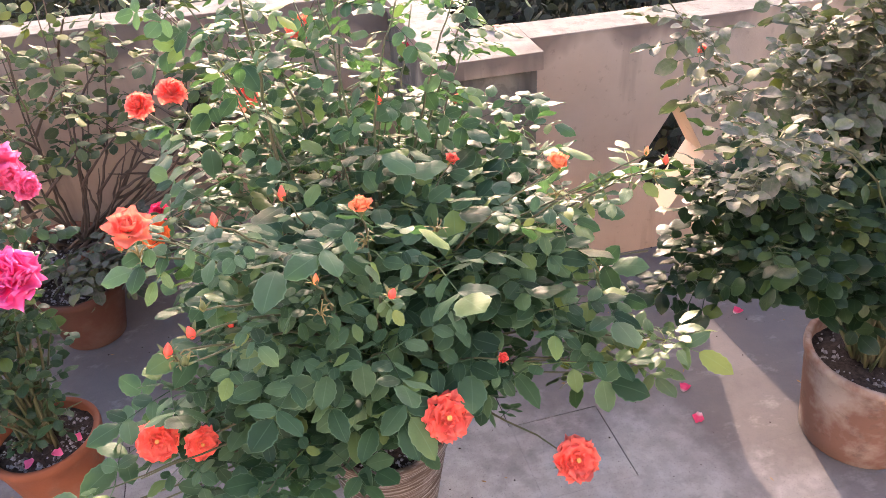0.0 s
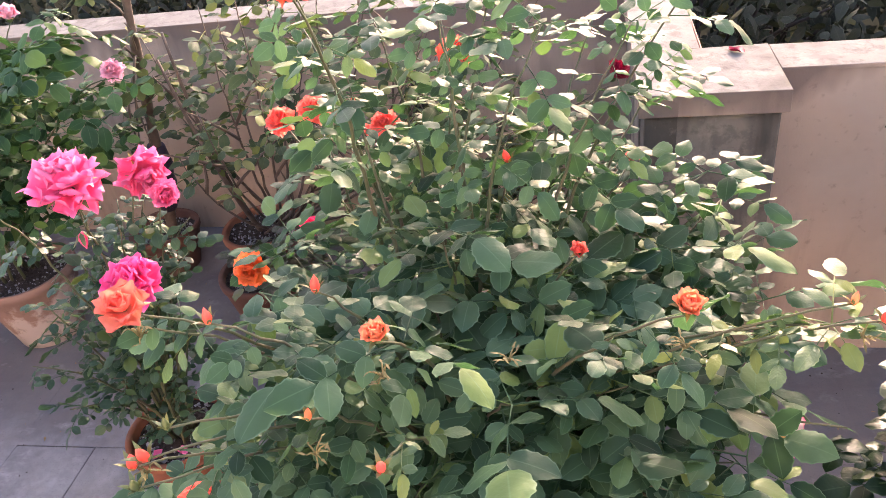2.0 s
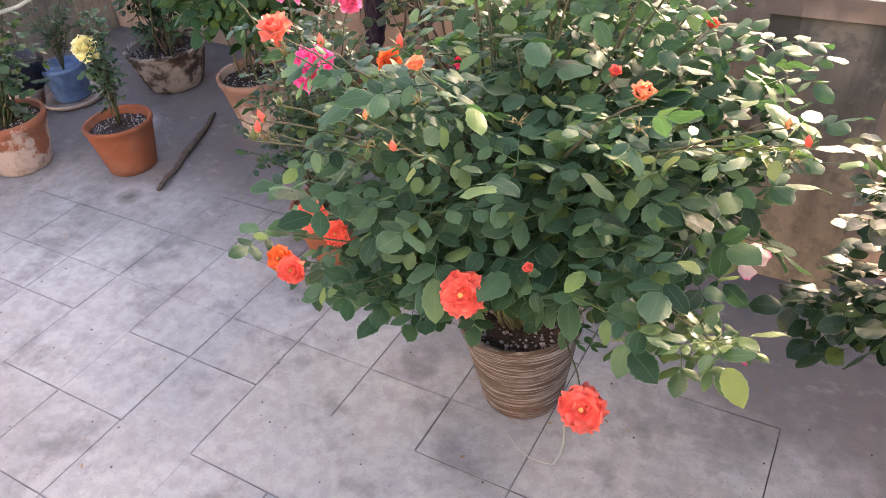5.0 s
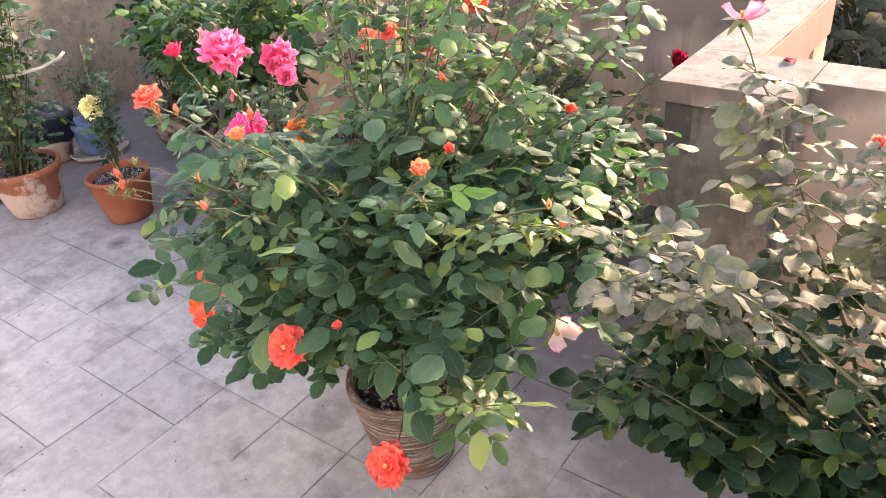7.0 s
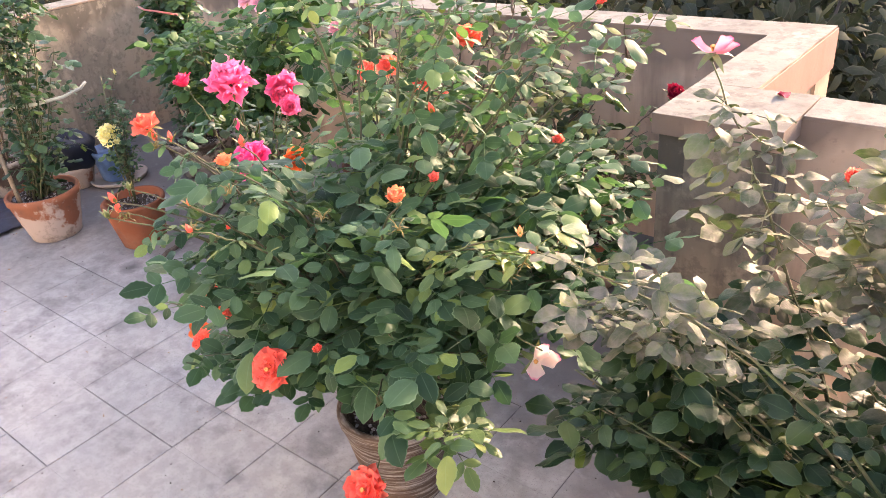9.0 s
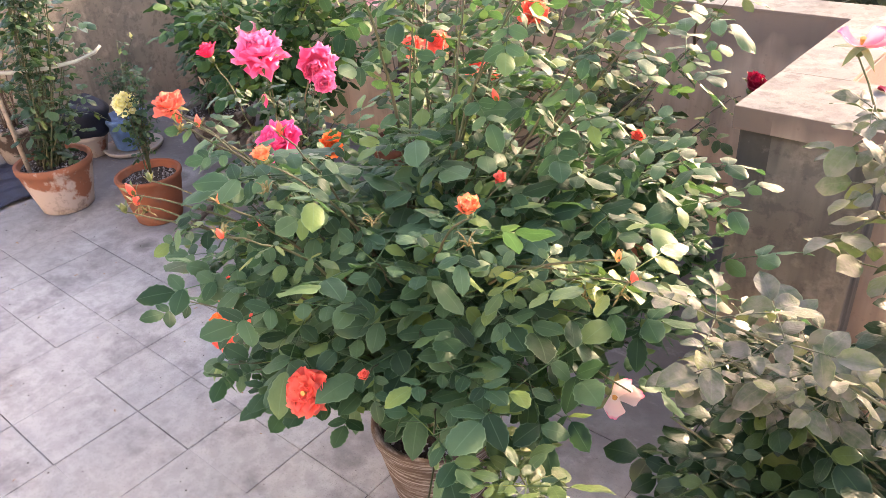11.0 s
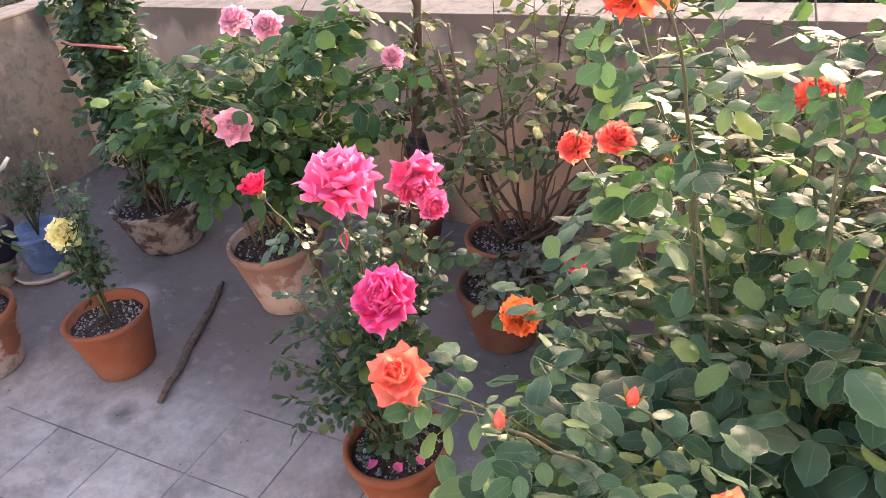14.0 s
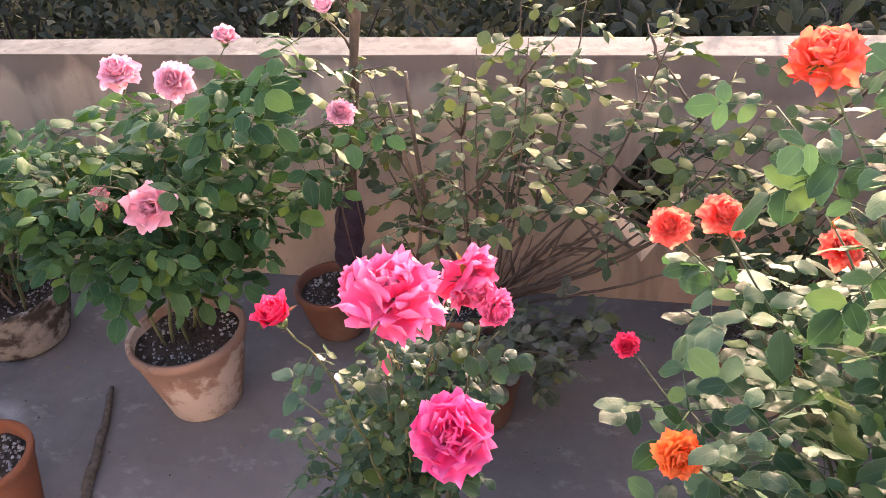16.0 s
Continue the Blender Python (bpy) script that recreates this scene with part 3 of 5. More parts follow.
def flower_meshes(kind, size, material, seed):
    key = (kind, size, material.name, seed)
    if key not in FLOWERS:
        petals = rose_soup(size, kind, seed).mesh("petals")
        petals.materials.append(material)
        petals.polygons.foreach_set("use_smooth", [True] * len(petals.polygons))
        rng = random.Random(seed + 50)
        g = Soup()
        for k in range(5):
            v, f, uv = leaflet(size * (0.42 if kind != "bud" else 0.95), size * (0.14 if kind != "bud" else 0.30), rng, 5, 0.3, 0.5, 0.6)
            up = {"bud": -1.35, "cup": -1.05}.get(kind, -0.15)
            v = v @ rotation(0, up + rng.uniform(-0.2, 0.2), 0).T @ rotation(0, 0, k * 1.2566).T
            if kind == "bud":
                v = v + 0.17 * size * np.array((math.cos(k * 1.2566), math.sin(k * 1.2566), 0.1))
            g.add(v + np.array((0, 0, -0.04 * size)), f, uv)
        g.add(*tube([(0, 0, -0.20 * size), (0, 0, -0.10 * size), (0, 0, 0.0)], [0.05 * size, 0.11 * size, 0.07 * size], 7))
        calyx = g.mesh("calyx")
        calyx.materials.append(M_SEPAL)
        calyx.polygons.foreach_set("use_smooth", [True] * len(calyx.polygons))
        heart = None
        if kind in ("open", "spent"):
            h = Soup()
            for k in range(26):
                a, r = k * 2.4, 0.036 * size * math.sqrt(k / 26)
                h.add(*tube([(r * math.cos(a) * 0.4, r * math.sin(a) * 0.4, 0.02 * size), (r * math.cos(a), r * math.sin(a), 0.11 * size), (r * math.cos(a) * 1.15, r * math.sin(a) * 1.15, 0.145 * size)], [0.006 * size, 0.006 * size, 0.017 * size], 4))
            heart = h.mesh("stamen_cluster")
            heart.materials.append(M_STAMEN)
        FLOWERS[key] = (petals, calyx, heart)
    return FLOWERS[key]


def put_flower(parent, at, facing, kind, size, material, label, seed=0):
    """A flower as a part of its plant: petals, with calyx and stamens under them."""
    petals, calyx, heart = flower_meshes(kind, size, material, seed)
    m = Matrix.Translation(at) @ Vector(facing).to_track_quat("Z", "Y").to_matrix().to_4x4() @ pose(0, 0, 0, 0, 0, seed * 47)
    ob = share("rosebud" if kind == "bud" else "rose_flower", petals, parent, m)
    tagged(ob, label)
    share("calyx", calyx, ob, Matrix())
    if heart:
        share("stamen_cluster", heart, ob, Matrix())
    return ob


# ---- shrubs ----
def bezier(p0, p1, p2, n):
    t = np.linspace(0, 1, n)[:, None]
    return (1 - t) ** 2 * p0 + 2 * t * (1 - t) * p1 + t ** 2 * p2


class Shrub:
    """A plant under its own Empty: canes, leaves, flowers. Places are in the plant's own frame."""

    def __init__(self, parent, origin, kind, seed, cane=M_CANE, single=120, spacing=0.045, start=0.35, thick=0.005, size=1.0, arch=0.7):
        self.parent, self.origin, self.kind = parent, np.array(origin, float), kind
        self.rng = random.Random(seed)
        self.cane, self.single, self.spacing, self.start, self.thick, self.size, self.arch = cane, single, spacing, start, thick, size, arch
        self.leaves = []
        self.young = []
        self.clear = []
        self.canes = []

    def grow(self, base, end, leafy=1.0, own=True, start=None, young=False, top_bare=0.0, arch=None, tuft=None):
        """A cane from base to end that arches outwards, with leaves along it."""
        rng = self.rng
        base, end = np.array(base, float) - self.origin, np.array(end, float) - self.origin
        shoot = self.forks and len(self.canes) >= self.forks
        if shoot:  # springs from the nearest of the main canes
            spots = np.concatenate([p[int(len(p) * 0.25):int(len(p) * 0.85)] for p in self.canes])
            low = spots[spots[:, 2] < end[2] - 0.06]
            if len(low):
                base = low[np.argmin(np.linalg.norm(low - end, axis=1) + np.array([rng.uniform(0, 0.12) for _ in low]))]
                start = 0.15
            else:
                shoot = False
        d = end - base
        length = np.linalg.norm(d)
        arch = self.arch if arch is None else arch
        tuft = self.tuft if tuft is None else tuft
        mid = base + np.array((d[0] * (1 - arch) + rng.uniform(-0.1, 0.1) * length * 0.5, d[1] * (1 - arch) + rng.uniform(-0.1, 0.1) * length * 0.5, d[2] * (arch + 0.05)))
        n = max(6, int(length / 0.05))
        leafy *= 1.5 if shoot else 1.0
        pts = bezier(base, mid, end, n)
        jitter = np.array([[rng.uniform(-1, 1) for _ in range(3)] for _ in range(n)]) * 0.004
        jitter[0] = jitter[-1] = 0
        pts = pts + jitter
        rad = np.linspace(self.thick * (0.6 if shoot else 1.0), 0.0016, n)
        if self.forks and not shoot:
            self.canes.append(pts)
        v, f, uv = tube(pts, rad, 6 if own else 5)
        s = Soup()
        s.add(v, f, uv)
        link("cane", s.mesh("cane"), self.cane, self.parent)
        seg = np.linalg.norm(np.diff(pts, axis=0), axis=1).sum()
        count = int(seg * (1 - (self.start if start is None else start)) / self.spacing * leafy)
        phase = rng.uniform(0, 6.28)
        s0 = self.start if start is None else start
        for k in range(count):
            t = s0 + (1 - s0 - top_bare) * ((k + rng.uniform(0, 0.8)) / max(1, count)) ** 0.7
            x = t * (n - 1)
            i = min(n - 2, int(x))
            p = pts[i] + (pts[i + 1] - pts[i]) * (x - i)
            az = phase + k * 2.4 + rng.uniform(-0.4, 0.4)
            self.leaf(p, az, rng.uniform(-0.3, 0.5), young and t > 0.72)
        if tuft and not top_bare:  # the leaves that crowd at a shoot's end
            for k in range(tuft):
                self.leaf(pts[-1], phase + k * 6.283 / tuft + rng.uniform(-0.3, 0.3), rng.uniform(-0.45, 0.15), young)
        return pts

    def open_round(self, at, facing, size):
        """Keeps the space before a flower free of leaves."""
        f = Vector(facing).normalized()
        for far in (0.3, 1.3, 2.3):
            self.clear.append((np.array(Vector(at) + f * size * far) - self.origin, size * (0.78 + 0.16 * far)))

    def leaf(self, p, az, dip, young=False, scale=None):
        rng = self.rng
        q = Matrix.Translation(p) @ Euler((rng.uniform(-0.7, 0.7), dip, az)).to_matrix().to_4x4() @ Matrix.Scale((scale or rng.uniform(0.62, 1.16)) * self.size, 4)
        (self.young if young else self.leaves).append((p, q))

    forks = 0  # main canes before the rest spring from them
    tuft = 0  # leaves in the whorl at a shoot's end
    low = None  # a height and a leaf kind for the leaves below it

    def finish(self, near=None):
        """Writes the leaves: those nearest to a place as parts of their own, the rest joined."""
        def free(leaf):
            mid, tip = np.array(leaf[1] @ Vector((0.05, 0, 0))), np.array(leaf[1] @ Vector((0.11, 0, 0)))
            return all(np.linalg.norm(mid - c) > d and np.linalg.norm(tip - c) > d * 0.9 for c, d in self.clear)

        self.leaves, self.young = [l for l in self.leaves if free(l)], [l for l in self.young if free(l)]
        sets = [(self.leaves, self.kind), (self.young, L_YOUNG)]
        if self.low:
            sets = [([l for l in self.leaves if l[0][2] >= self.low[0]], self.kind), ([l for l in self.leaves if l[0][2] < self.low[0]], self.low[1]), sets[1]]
        for leaves, kind in sets:
            if not leaves:
                continue
            if near is not None:
                aim = np.array(near) - self.origin
                leaves.sort(key=lambda l: float(np.linalg.norm(np.array(l[0]) - aim)))
            rest = Soup()
            for i, (p, q) in enumerate(leaves):
                which = self.rng.randrange(len(kind.meshes))
                if i < self.single:
                    share("leaf", kind.meshes[which], self.parent, q)
                else:
                    v, f, uv = kind.arrays[which]
                    m = np.array(q)
                    rest.add(v @ m[:3, :3].T + m[:3, 3], f, uv)
            if rest.count:
                tagged(link("foliage", rest.mesh("foliage"), kind.material, self.parent), kind="stuff")


def in_blob(rng, centre, radii, shell=0.55):
    """A place in the outer part of an ellipsoid."""
    while True:
        d = np.array([rng.gauss(0, 1) for _ in range(3)])
        d /= np.linalg.norm(d)
        r = shell + (1 - shell) * rng.random()
        return np.array(centre) + d * r * np.array(radii)


# ---- pots ----
def pot(name, parent, r_top, r_base, height, material, lip=0.028, style="plain", seed=0, soil=0.04):
    """A flower pot with lip, hollow inside, and its soil."""
    bm = bmesh.new()
    t = 0.014
    prof = [(r_base * 0.94, 0.0), (r_base, 0.006)]
    if style == "ribbed":
        n = 27
        for k in range(1, n):
            s = k / n
            prof.append((r_base + (r_top - r_base) * s + (0.0034, 0.0022, -0.0028)[k % 3], 0.006 + (height - lip - 0.006) * s))
    elif style == "basket":
        for k in range(1, 9):
            s = k / 9
            prof.append((r_base + (r_top - r_base) * (s ** 0.75), 0.006 + (height - lip - 0.006) * s))
    else:
        for s in (0.2, 0.4, 0.6, 0.8):
            prof.append((r_base + (r_top - r_base) * s, 0.006 + (height - lip - 0.006) * s))
    e = 0.0065 if style == "plain" else 0.010
    prof += [(r_top - 0.002, height - lip - 0.004), (r_top + e * 0.8, height - lip + 0.002), (r_top + e, height - lip * 0.5), (r_top + e * 0.8, height - 0.003), (r_top + e * 0.3, height),
             (r_top - t * 0.6, height - 0.001), (r_top - t, height - 0.006), (r_top - t - 0.004, height - soil - 0.02)]
    if style == "basket":
        fine = [(r_base * 0.94, 0.0)]
        for k in range(33):
            s = k / 32
            fine.append((r_base + (r_top - r_base) * (s ** 0.75), 0.006 + (height - lip - 0.006) * s))
        prof = fine + prof[-8:]
    lathe(bm, prof, 120 if style == "basket" else 44, 0.012, seed)
    if style == "basket":  # woven pattern pressed into the clay
        for v in bm.verts:
            r = math.hypot(v.co.x, v.co.y)
            if r > r_base * 0.96 and 0.012 < v.co.z < height - lip - 0.008:
                a, row = math.atan2(v.co.y, v.co.x), v.co.z / 0.026
                lift = 1 + 0.020 * math.sin(a * 15 + math.pi * (int(row) % 2)) * abs(math.sin(math.pi * row)) + 0.008 * noise.noise(v.co * 40)
                v.co.x, v.co.y = v.co.x * lift, v.co.y * lift
    body = part(name, bm, material, parent)
    if style == "basket":
        for side in (0.0, math.pi):  # two strands of a roped rim
            pts = [((r_top + 0.006 + 0.006 * math.cos(k * 0.9 + side)) * math.cos(k * 0.0524), (r_top + 0.006 + 0.006 * math.cos(k * 0.9 + side)) * math.sin(k * 0.0524), height - 0.004 + 0.006 * math.sin(k * 0.9 + side)) for k in range(121)]
            s = Soup()
            s.add(*tube(pts, [0.008] * 121, 6))
            link("rim_strand", s.mesh("rim_strand"), material, body)
    rng = random.Random(seed)
    bm = bmesh.new()
    rings = 7
    rows = []
    for i in range(rings + 1):
        r = (r_top - t + 0.002) * i / rings
        rows.append([bm.verts.new((r * math.cos(a), r * math.sin(a), height - soil + rng.uniform(-0.007, 0.009) + 0.012 * (1 - i / rings))) for a in [2 * math.pi * k / 26 for k in range(26)]] if i else [bm.verts.new((0, 0, height - soil + 0.014))])
    for k in range(26):
        bm.faces.new((rows[0][0], rows[1][k], rows[1][(k + 1) % 26]))
    for a, b in zip(rows[1:], rows[2:]):
        for k in range(26):
            bm.faces.new((a[k], b[k], b[(k + 1) % 26], a[(k + 1) % 26]))
    earth = part("soil", bm, M_SOIL, parent)
    s = Soup()
    for k in range(240):
        a, r = rng.uniform(0, 6.283), (r_top - 0.03) * math.sqrt(rng.random())
        c = np.array((r * math.cos(a), r * math.sin(a), height - soil + 0.006))
        e = rng.uniform(0.003, 0.0095)
        v = np.array([(1, 0, 0), (-1, 0, 0), (0, 1, 0), (0, -1, 0), (0, 0, 1), (0, 0, -1)], float) * e * np.array([[rng.uniform(0.5, 1.2)] for _ in range(6)])
        s.add(v + c, [(0, 2, 4), (2, 1, 4), (1, 3, 4), (3, 0, 4), (2, 0, 5), (1, 2, 5), (3, 1, 5), (0, 3, 5)], np.zeros((6, 2)))
    tagged(link("grit", s.mesh("grit"), M_GRIT, earth, smooth=False), kind="stuff")
    return body


# ---- setting: floor, walls, distance ----
BACK, LEFT, RIGHT, TOP = 3.35, -3.80, 2.53, 0.985

ground = bmesh.new()
bmesh.ops.create_grid(ground, x_segments=40, y_segments=40, size=400)
for v in ground.verts:
    v.co.z = -3.4 + (0.25 * noise.noise(v.co * 0.02) if v.co.length > 30 else 0)
M_EARTH = m_plain("far_ground", (0.018, 0.018, 0.012), 0.98, 0.4, 0.6, 0.0, 0.3)
tagged(part("ground", ground, M_EARTH, None), "dark earth ground below the roof terrace", "ground", kind="structure")

bm = bmesh.new()
box(bm, (-4.04, -2.4, -3.5), (0.79, 3.53, -0.0045))
box(bm, (0.79, -2.4, -3.5), (3.6, RIGHT + 0.155, -0.0045))
floor = tagged(part("floor", bm, M_JOINT, None, smooth=False), "grey cement tiled roof terrace floor with dark joints", "floor", kind="structure")


def faces_up(ob, top, side):
    """Pale on top, wall plaster on the sides."""
    ob.data.materials.clear()
    ob.data.materials.append(top), ob.data.materials.append(side)
    for p in ob.data.polygons:
        p.material_index = 0 if p.normal.z > 0.6 else 1


def wall(name, lo, hi, label, face=M_WALL, cap_height=0.012):
    """A parapet with thickness and a pale coping that stands a little proud."""
    bm = bmesh.new()
    box(bm, (lo[0], lo[1], -0.003), (hi[0], hi[1], hi[2] - cap_height), 0.006)
    w = tagged(part(name, bm, face, None, smooth=False), label, "wall", kind="structure")
    return w


def pierced(name, lo, hi, at, label, cap_height=0.012):
    """A parapet along x with one lozenge opening cut through it."""
    (cx, cz), hw, hh, top = at, 0.15, 0.256, hi[2] - cap_height
    side = {}
    bm = bmesh.new()
    for key, y in (("front", lo[1]), ("back", hi[1])):
        pts = [(lo[0], -0.003), (cx, -0.003), (hi[0], -0.003), (hi[0], top), (cx, top), (lo[0], top), (cx, cz - hh), (cx + hw, cz), (cx, cz + hh), (cx - hw, cz)]
        side[key] = [bm.verts.new((x, y, z)) for x, z in pts]
    f, b = side["front"], side["back"]
    for v, flip in ((f, False), (b, True)):
        for loop in ((0, 1, 6, 9, 8, 4, 5), (1, 2, 3, 4, 8, 7, 6)):
            bm.faces.new([v[k] for k in (reversed(loop) if flip else loop)])
    outer, inner = (0, 1, 2, 3, 4, 5), (6, 7, 8, 9)
    for ring, reveal in ((outer, 0), (inner, 1)):
        for k, q in zip(ring, ring[1:] + ring[:1]):
            bm.faces.new((f[k], b[k], b[q], f[q])).material_index = reveal
    bmesh.ops.recalc_face_normals(bm, faces=bm.faces[:])
    return tagged(part(name, bm, [M_WALL, M_REVEAL], None, smooth=False), label, "wall", kind="structure")


def coping(parent, lo, hi, side=M_CAP):
    bm = bmesh.new()
    box(bm, lo, hi, 0.002)
    geom = bm.edges[:]
    bmesh.ops.subdivide_edges(bm, edges=[e for e in geom if e.calc_length() > 0.5], cuts=14)
    for v in bm.verts:
        v.co += 0.004 * Vector((noise.noise(v.co * 7), noise.noise(v.co * 7 + Vector((9, 0, 0))), noise.noise(v.co * 5)))
    ob = part("coping", bm, side, parent, "pale weathered cement coping", smooth=False)
    faces_up(ob, M_CAP, M_WALL)
    return ob


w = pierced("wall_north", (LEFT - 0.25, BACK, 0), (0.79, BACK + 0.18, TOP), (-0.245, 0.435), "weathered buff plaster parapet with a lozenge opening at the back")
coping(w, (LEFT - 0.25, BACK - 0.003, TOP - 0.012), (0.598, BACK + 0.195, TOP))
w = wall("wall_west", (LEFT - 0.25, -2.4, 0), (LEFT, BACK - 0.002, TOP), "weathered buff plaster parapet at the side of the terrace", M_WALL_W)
coping(w, (LEFT - 0.26, -2.4, TOP - 0.012), (LEFT + 0.003, BACK - 0.006, TOP))
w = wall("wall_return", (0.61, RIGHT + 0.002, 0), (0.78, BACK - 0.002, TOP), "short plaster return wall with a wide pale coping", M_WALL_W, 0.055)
coping(w, (0.598, 2.706, TOP - 0.055), (0.79, BACK + 0.195, TOP + 0.002))
bm = bmesh.new()
box(bm, (0.7915, 2.72, TOP - 0.16), (0.797, BACK + 0.19, TOP - 0.004), 0.002)
part("painted_edge", bm, M_SALMON, w, "salmon painted edge of the coping", smooth=False)
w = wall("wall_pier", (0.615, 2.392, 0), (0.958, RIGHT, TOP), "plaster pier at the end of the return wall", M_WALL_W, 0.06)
coping(w, (0.598, 2.378, TOP - 0.06), (0.973, 2.704, TOP + 0.003))
w = pierced("wall_south_east", (0.80, RIGHT + 0.001, 0), (3.6, RIGHT + 0.16, TOP), (1.58, 0.41), "stained buff plaster parapet with a lozenge opening")
coping(w, (0.975, RIGHT - 0.003, TOP - 0.012), (3.6, RIGHT + 0.175, TOP))
w = wall("wall_east", (3.45, -2.4, 0), (3.6, RIGHT - 0.012, TOP), "buff plaster parapet closing the terrace")
coping(w, (3.44, -2.4, TOP - 0.012), (3.61, RIGHT - 0.012, TOP))
# unseen wall, added and kept pale to throw light back on the plants
w = wall("wall_south", (LEFT - 0.248, -2.55, 0), (3.6, -2.402, 3.1), "unseen grey plaster wall added to bounce light onto the plants", M_BOUNCE)
coping(w, (LEFT - 0.248, -2.56, 3.088), (3.6, -2.392, 3.1))

# tiles
TILE, GAP = 0.300, 0.0036
X0, Y0, CUT = -1.150, 1.395, 0.215  # CUT: the height of the one cut row


def tile_mesh(k, gap=GAP, bevel=0.0011):
    w = h = TILE - gap
    bm = bmesh.new()
    rng = random.Random(k)
    box(bm, (0, 0, -0.0035), (w, h, 0.0), 0.0)
    edges = [e for e in bm.edges if all(v.co.z > -0.001 for v in e.verts)]
    if bevel:
        bmesh.ops.bevel(bm, geom=edges, offset=bevel, segments=1, affect="EDGES")
    for v in bm.verts:
        v.co.x += rng.uniform(-0.35, 0.35) * gap
        v.co.y += rng.uniform(-0.35, 0.35) * gap
    me = bpy.data.meshes.new("tile")
    bm.to_mesh(me)
    bm.free()
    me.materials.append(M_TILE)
    return me


# ---- main rose: orange and coral blooms in a ribbed clay pot ----
def plant(at, label, name="potted_rose", category="potted plant", group="potted roses"):
    return thing(name, at, label, category, group)


TOWARDS = Vector((0.35, -0.75, 0.55))


def bloom(p, at, kind, size, material, label, seed, facing=None):
    rng = random.Random(seed * 13 + 5)
    f = Vector(facing) if facing else TOWARDS + Vector((rng.uniform(-0.4, 0.4), rng.uniform(-0.4, 0.4), rng.uniform(-0.2, 0.6)))
    put_flower(p, Vector(at) - p.location, f, kind, size, material, label, seed)


MAIN = (0.230, 1.540, 0.0)
main = plant(MAIN, "large rose bush with coral orange blooms in ribbed clay pot")
pot("pot", main, 0.166, 0.118, 0.325, M_RIB, 0.035, "ribbed", 1, 0.035)
sh = Shrub(main, MAIN, L_MAIN, 21, M_CANE, 300, 0.050, 0.34, 0.0062, 1.0)
sh.tuft = 4
ROOT = Vector((0.230, 1.54, 0.30))


def root(rng, centre, spread=0.05):
    return (centre[0] + rng.uniform(-spread, spread), centre[1] + rng.uniform(-spread, spread), centre[2])


main_flowers = [
    # place, shape, size, petals, facing
    ((0.317, 1.112, 0.759), "open", 0.108, M_CORAL, (0.2, -0.8, 0.55)),
    ((0.587, 1.101, 0.560), "open", 0.106, M_CORAL, (0.1, -0.75, 0.65)),
    ((0.599, 1.297, 1.160), "cup", 0.066, M_PEACH, (0.1, -0.25, 1.0)),
    ((0.456, 1.565, 1.067), "cup", 0.045, M_CORAL, (0.1, -0.5, 0.9)),
    ((0.213, 1.193, 1.198), "cup", 0.062, M_PEACH, (0.0, -0.3, 1.0)),
    ((-0.161, 1.233, 1.210), "tea", 0.082, M_TEA, (0.15, -0.4, 0.9)),
    ((-0.228, 1.693, 0.942), "rosette", 0.078, M_ORANGE, (0.2, -0.9, 0.35)),
    ((-0.247, 2.061, 1.111), "rosette", 0.078, M_CORAL, (-0.2, -0.6, 0.8)),
    ((-0.161, 2.072, 1.132), "rosette", 0.080, M_CORAL, (0.3, -0.5, 0.8)),
    ((0.020, 2.020, 1.110), "rosette", 0.072, M_CORAL, (0.1, -0.6, 0.8)),
    ((0.195, 2.050, 1.258), "loose", 0.088, M_FLAME, (0.1, -0.3, 1.0)),
    ((-0.087, 1.912, 1.461), "loose", 0.105, M_FLAME, (-0.1, -0.45, 0.9)),
    ((-0.107, 2.268, 0.975), "cup", 0.055, M_CORAL, (0.4, -0.5, 0.7)),
    ((0.559, 1.930, 1.049), "cup", 0.050, M_CORAL, (0.3, -0.5, 0.8)),
    ((-0.515, 1.385, 0.385), "open", 0.092, M_ORANGE, (0.2, -0.8, 0.5)),
    ((-0.442, 1.355, 0.385), "open", 0.096, M_CORAL, (0.35, -0.75, 0.5)),
    ((-0.262, 1.315, 0.660), "open", 0.098, M_CORAL, (0.1, -0.8, 0.5)),
    ((-0.176, 1.300, 0.640), "open", 0.080, M_CORAL, (0.3, -0.8, 0.3)),
    ((0.660, 1.951, 1.393), "cup", 0.070, M_CORAL, (0.2, -0.4, 0.8)),
    ((-0.302, 2.189, 0.729), "rosette", 0.060, M_RED, (0.1, -0.8, 0.5)),
    ((0.444, 1.161, 0.833), "cup", 0.038, M_CORAL, (0.1, -0.6, 0.8)),
]
main_buds = [(0.063, 1.526, 1.552), (-0.025, 1.212, 1.202), (0.084, 1.323, 1.170), (0.117, 1.137, 1.105), (0.231, 1.065, 1.103), (-0.081, 1.069, 1.096), (0.825, 1.373, 1.110), (-0.10, 1.05, 1.06),
             (-0.13, 1.09, 1.05), (-0.06, 1.10, 1.12), (0.864, 1.36, 1.09), (0.33, 1.72, 1.16), (-0.02, 1.95, 1.19), (-0.058, 1.323, 0.91), (-0.19, 1.26, 1.16)]
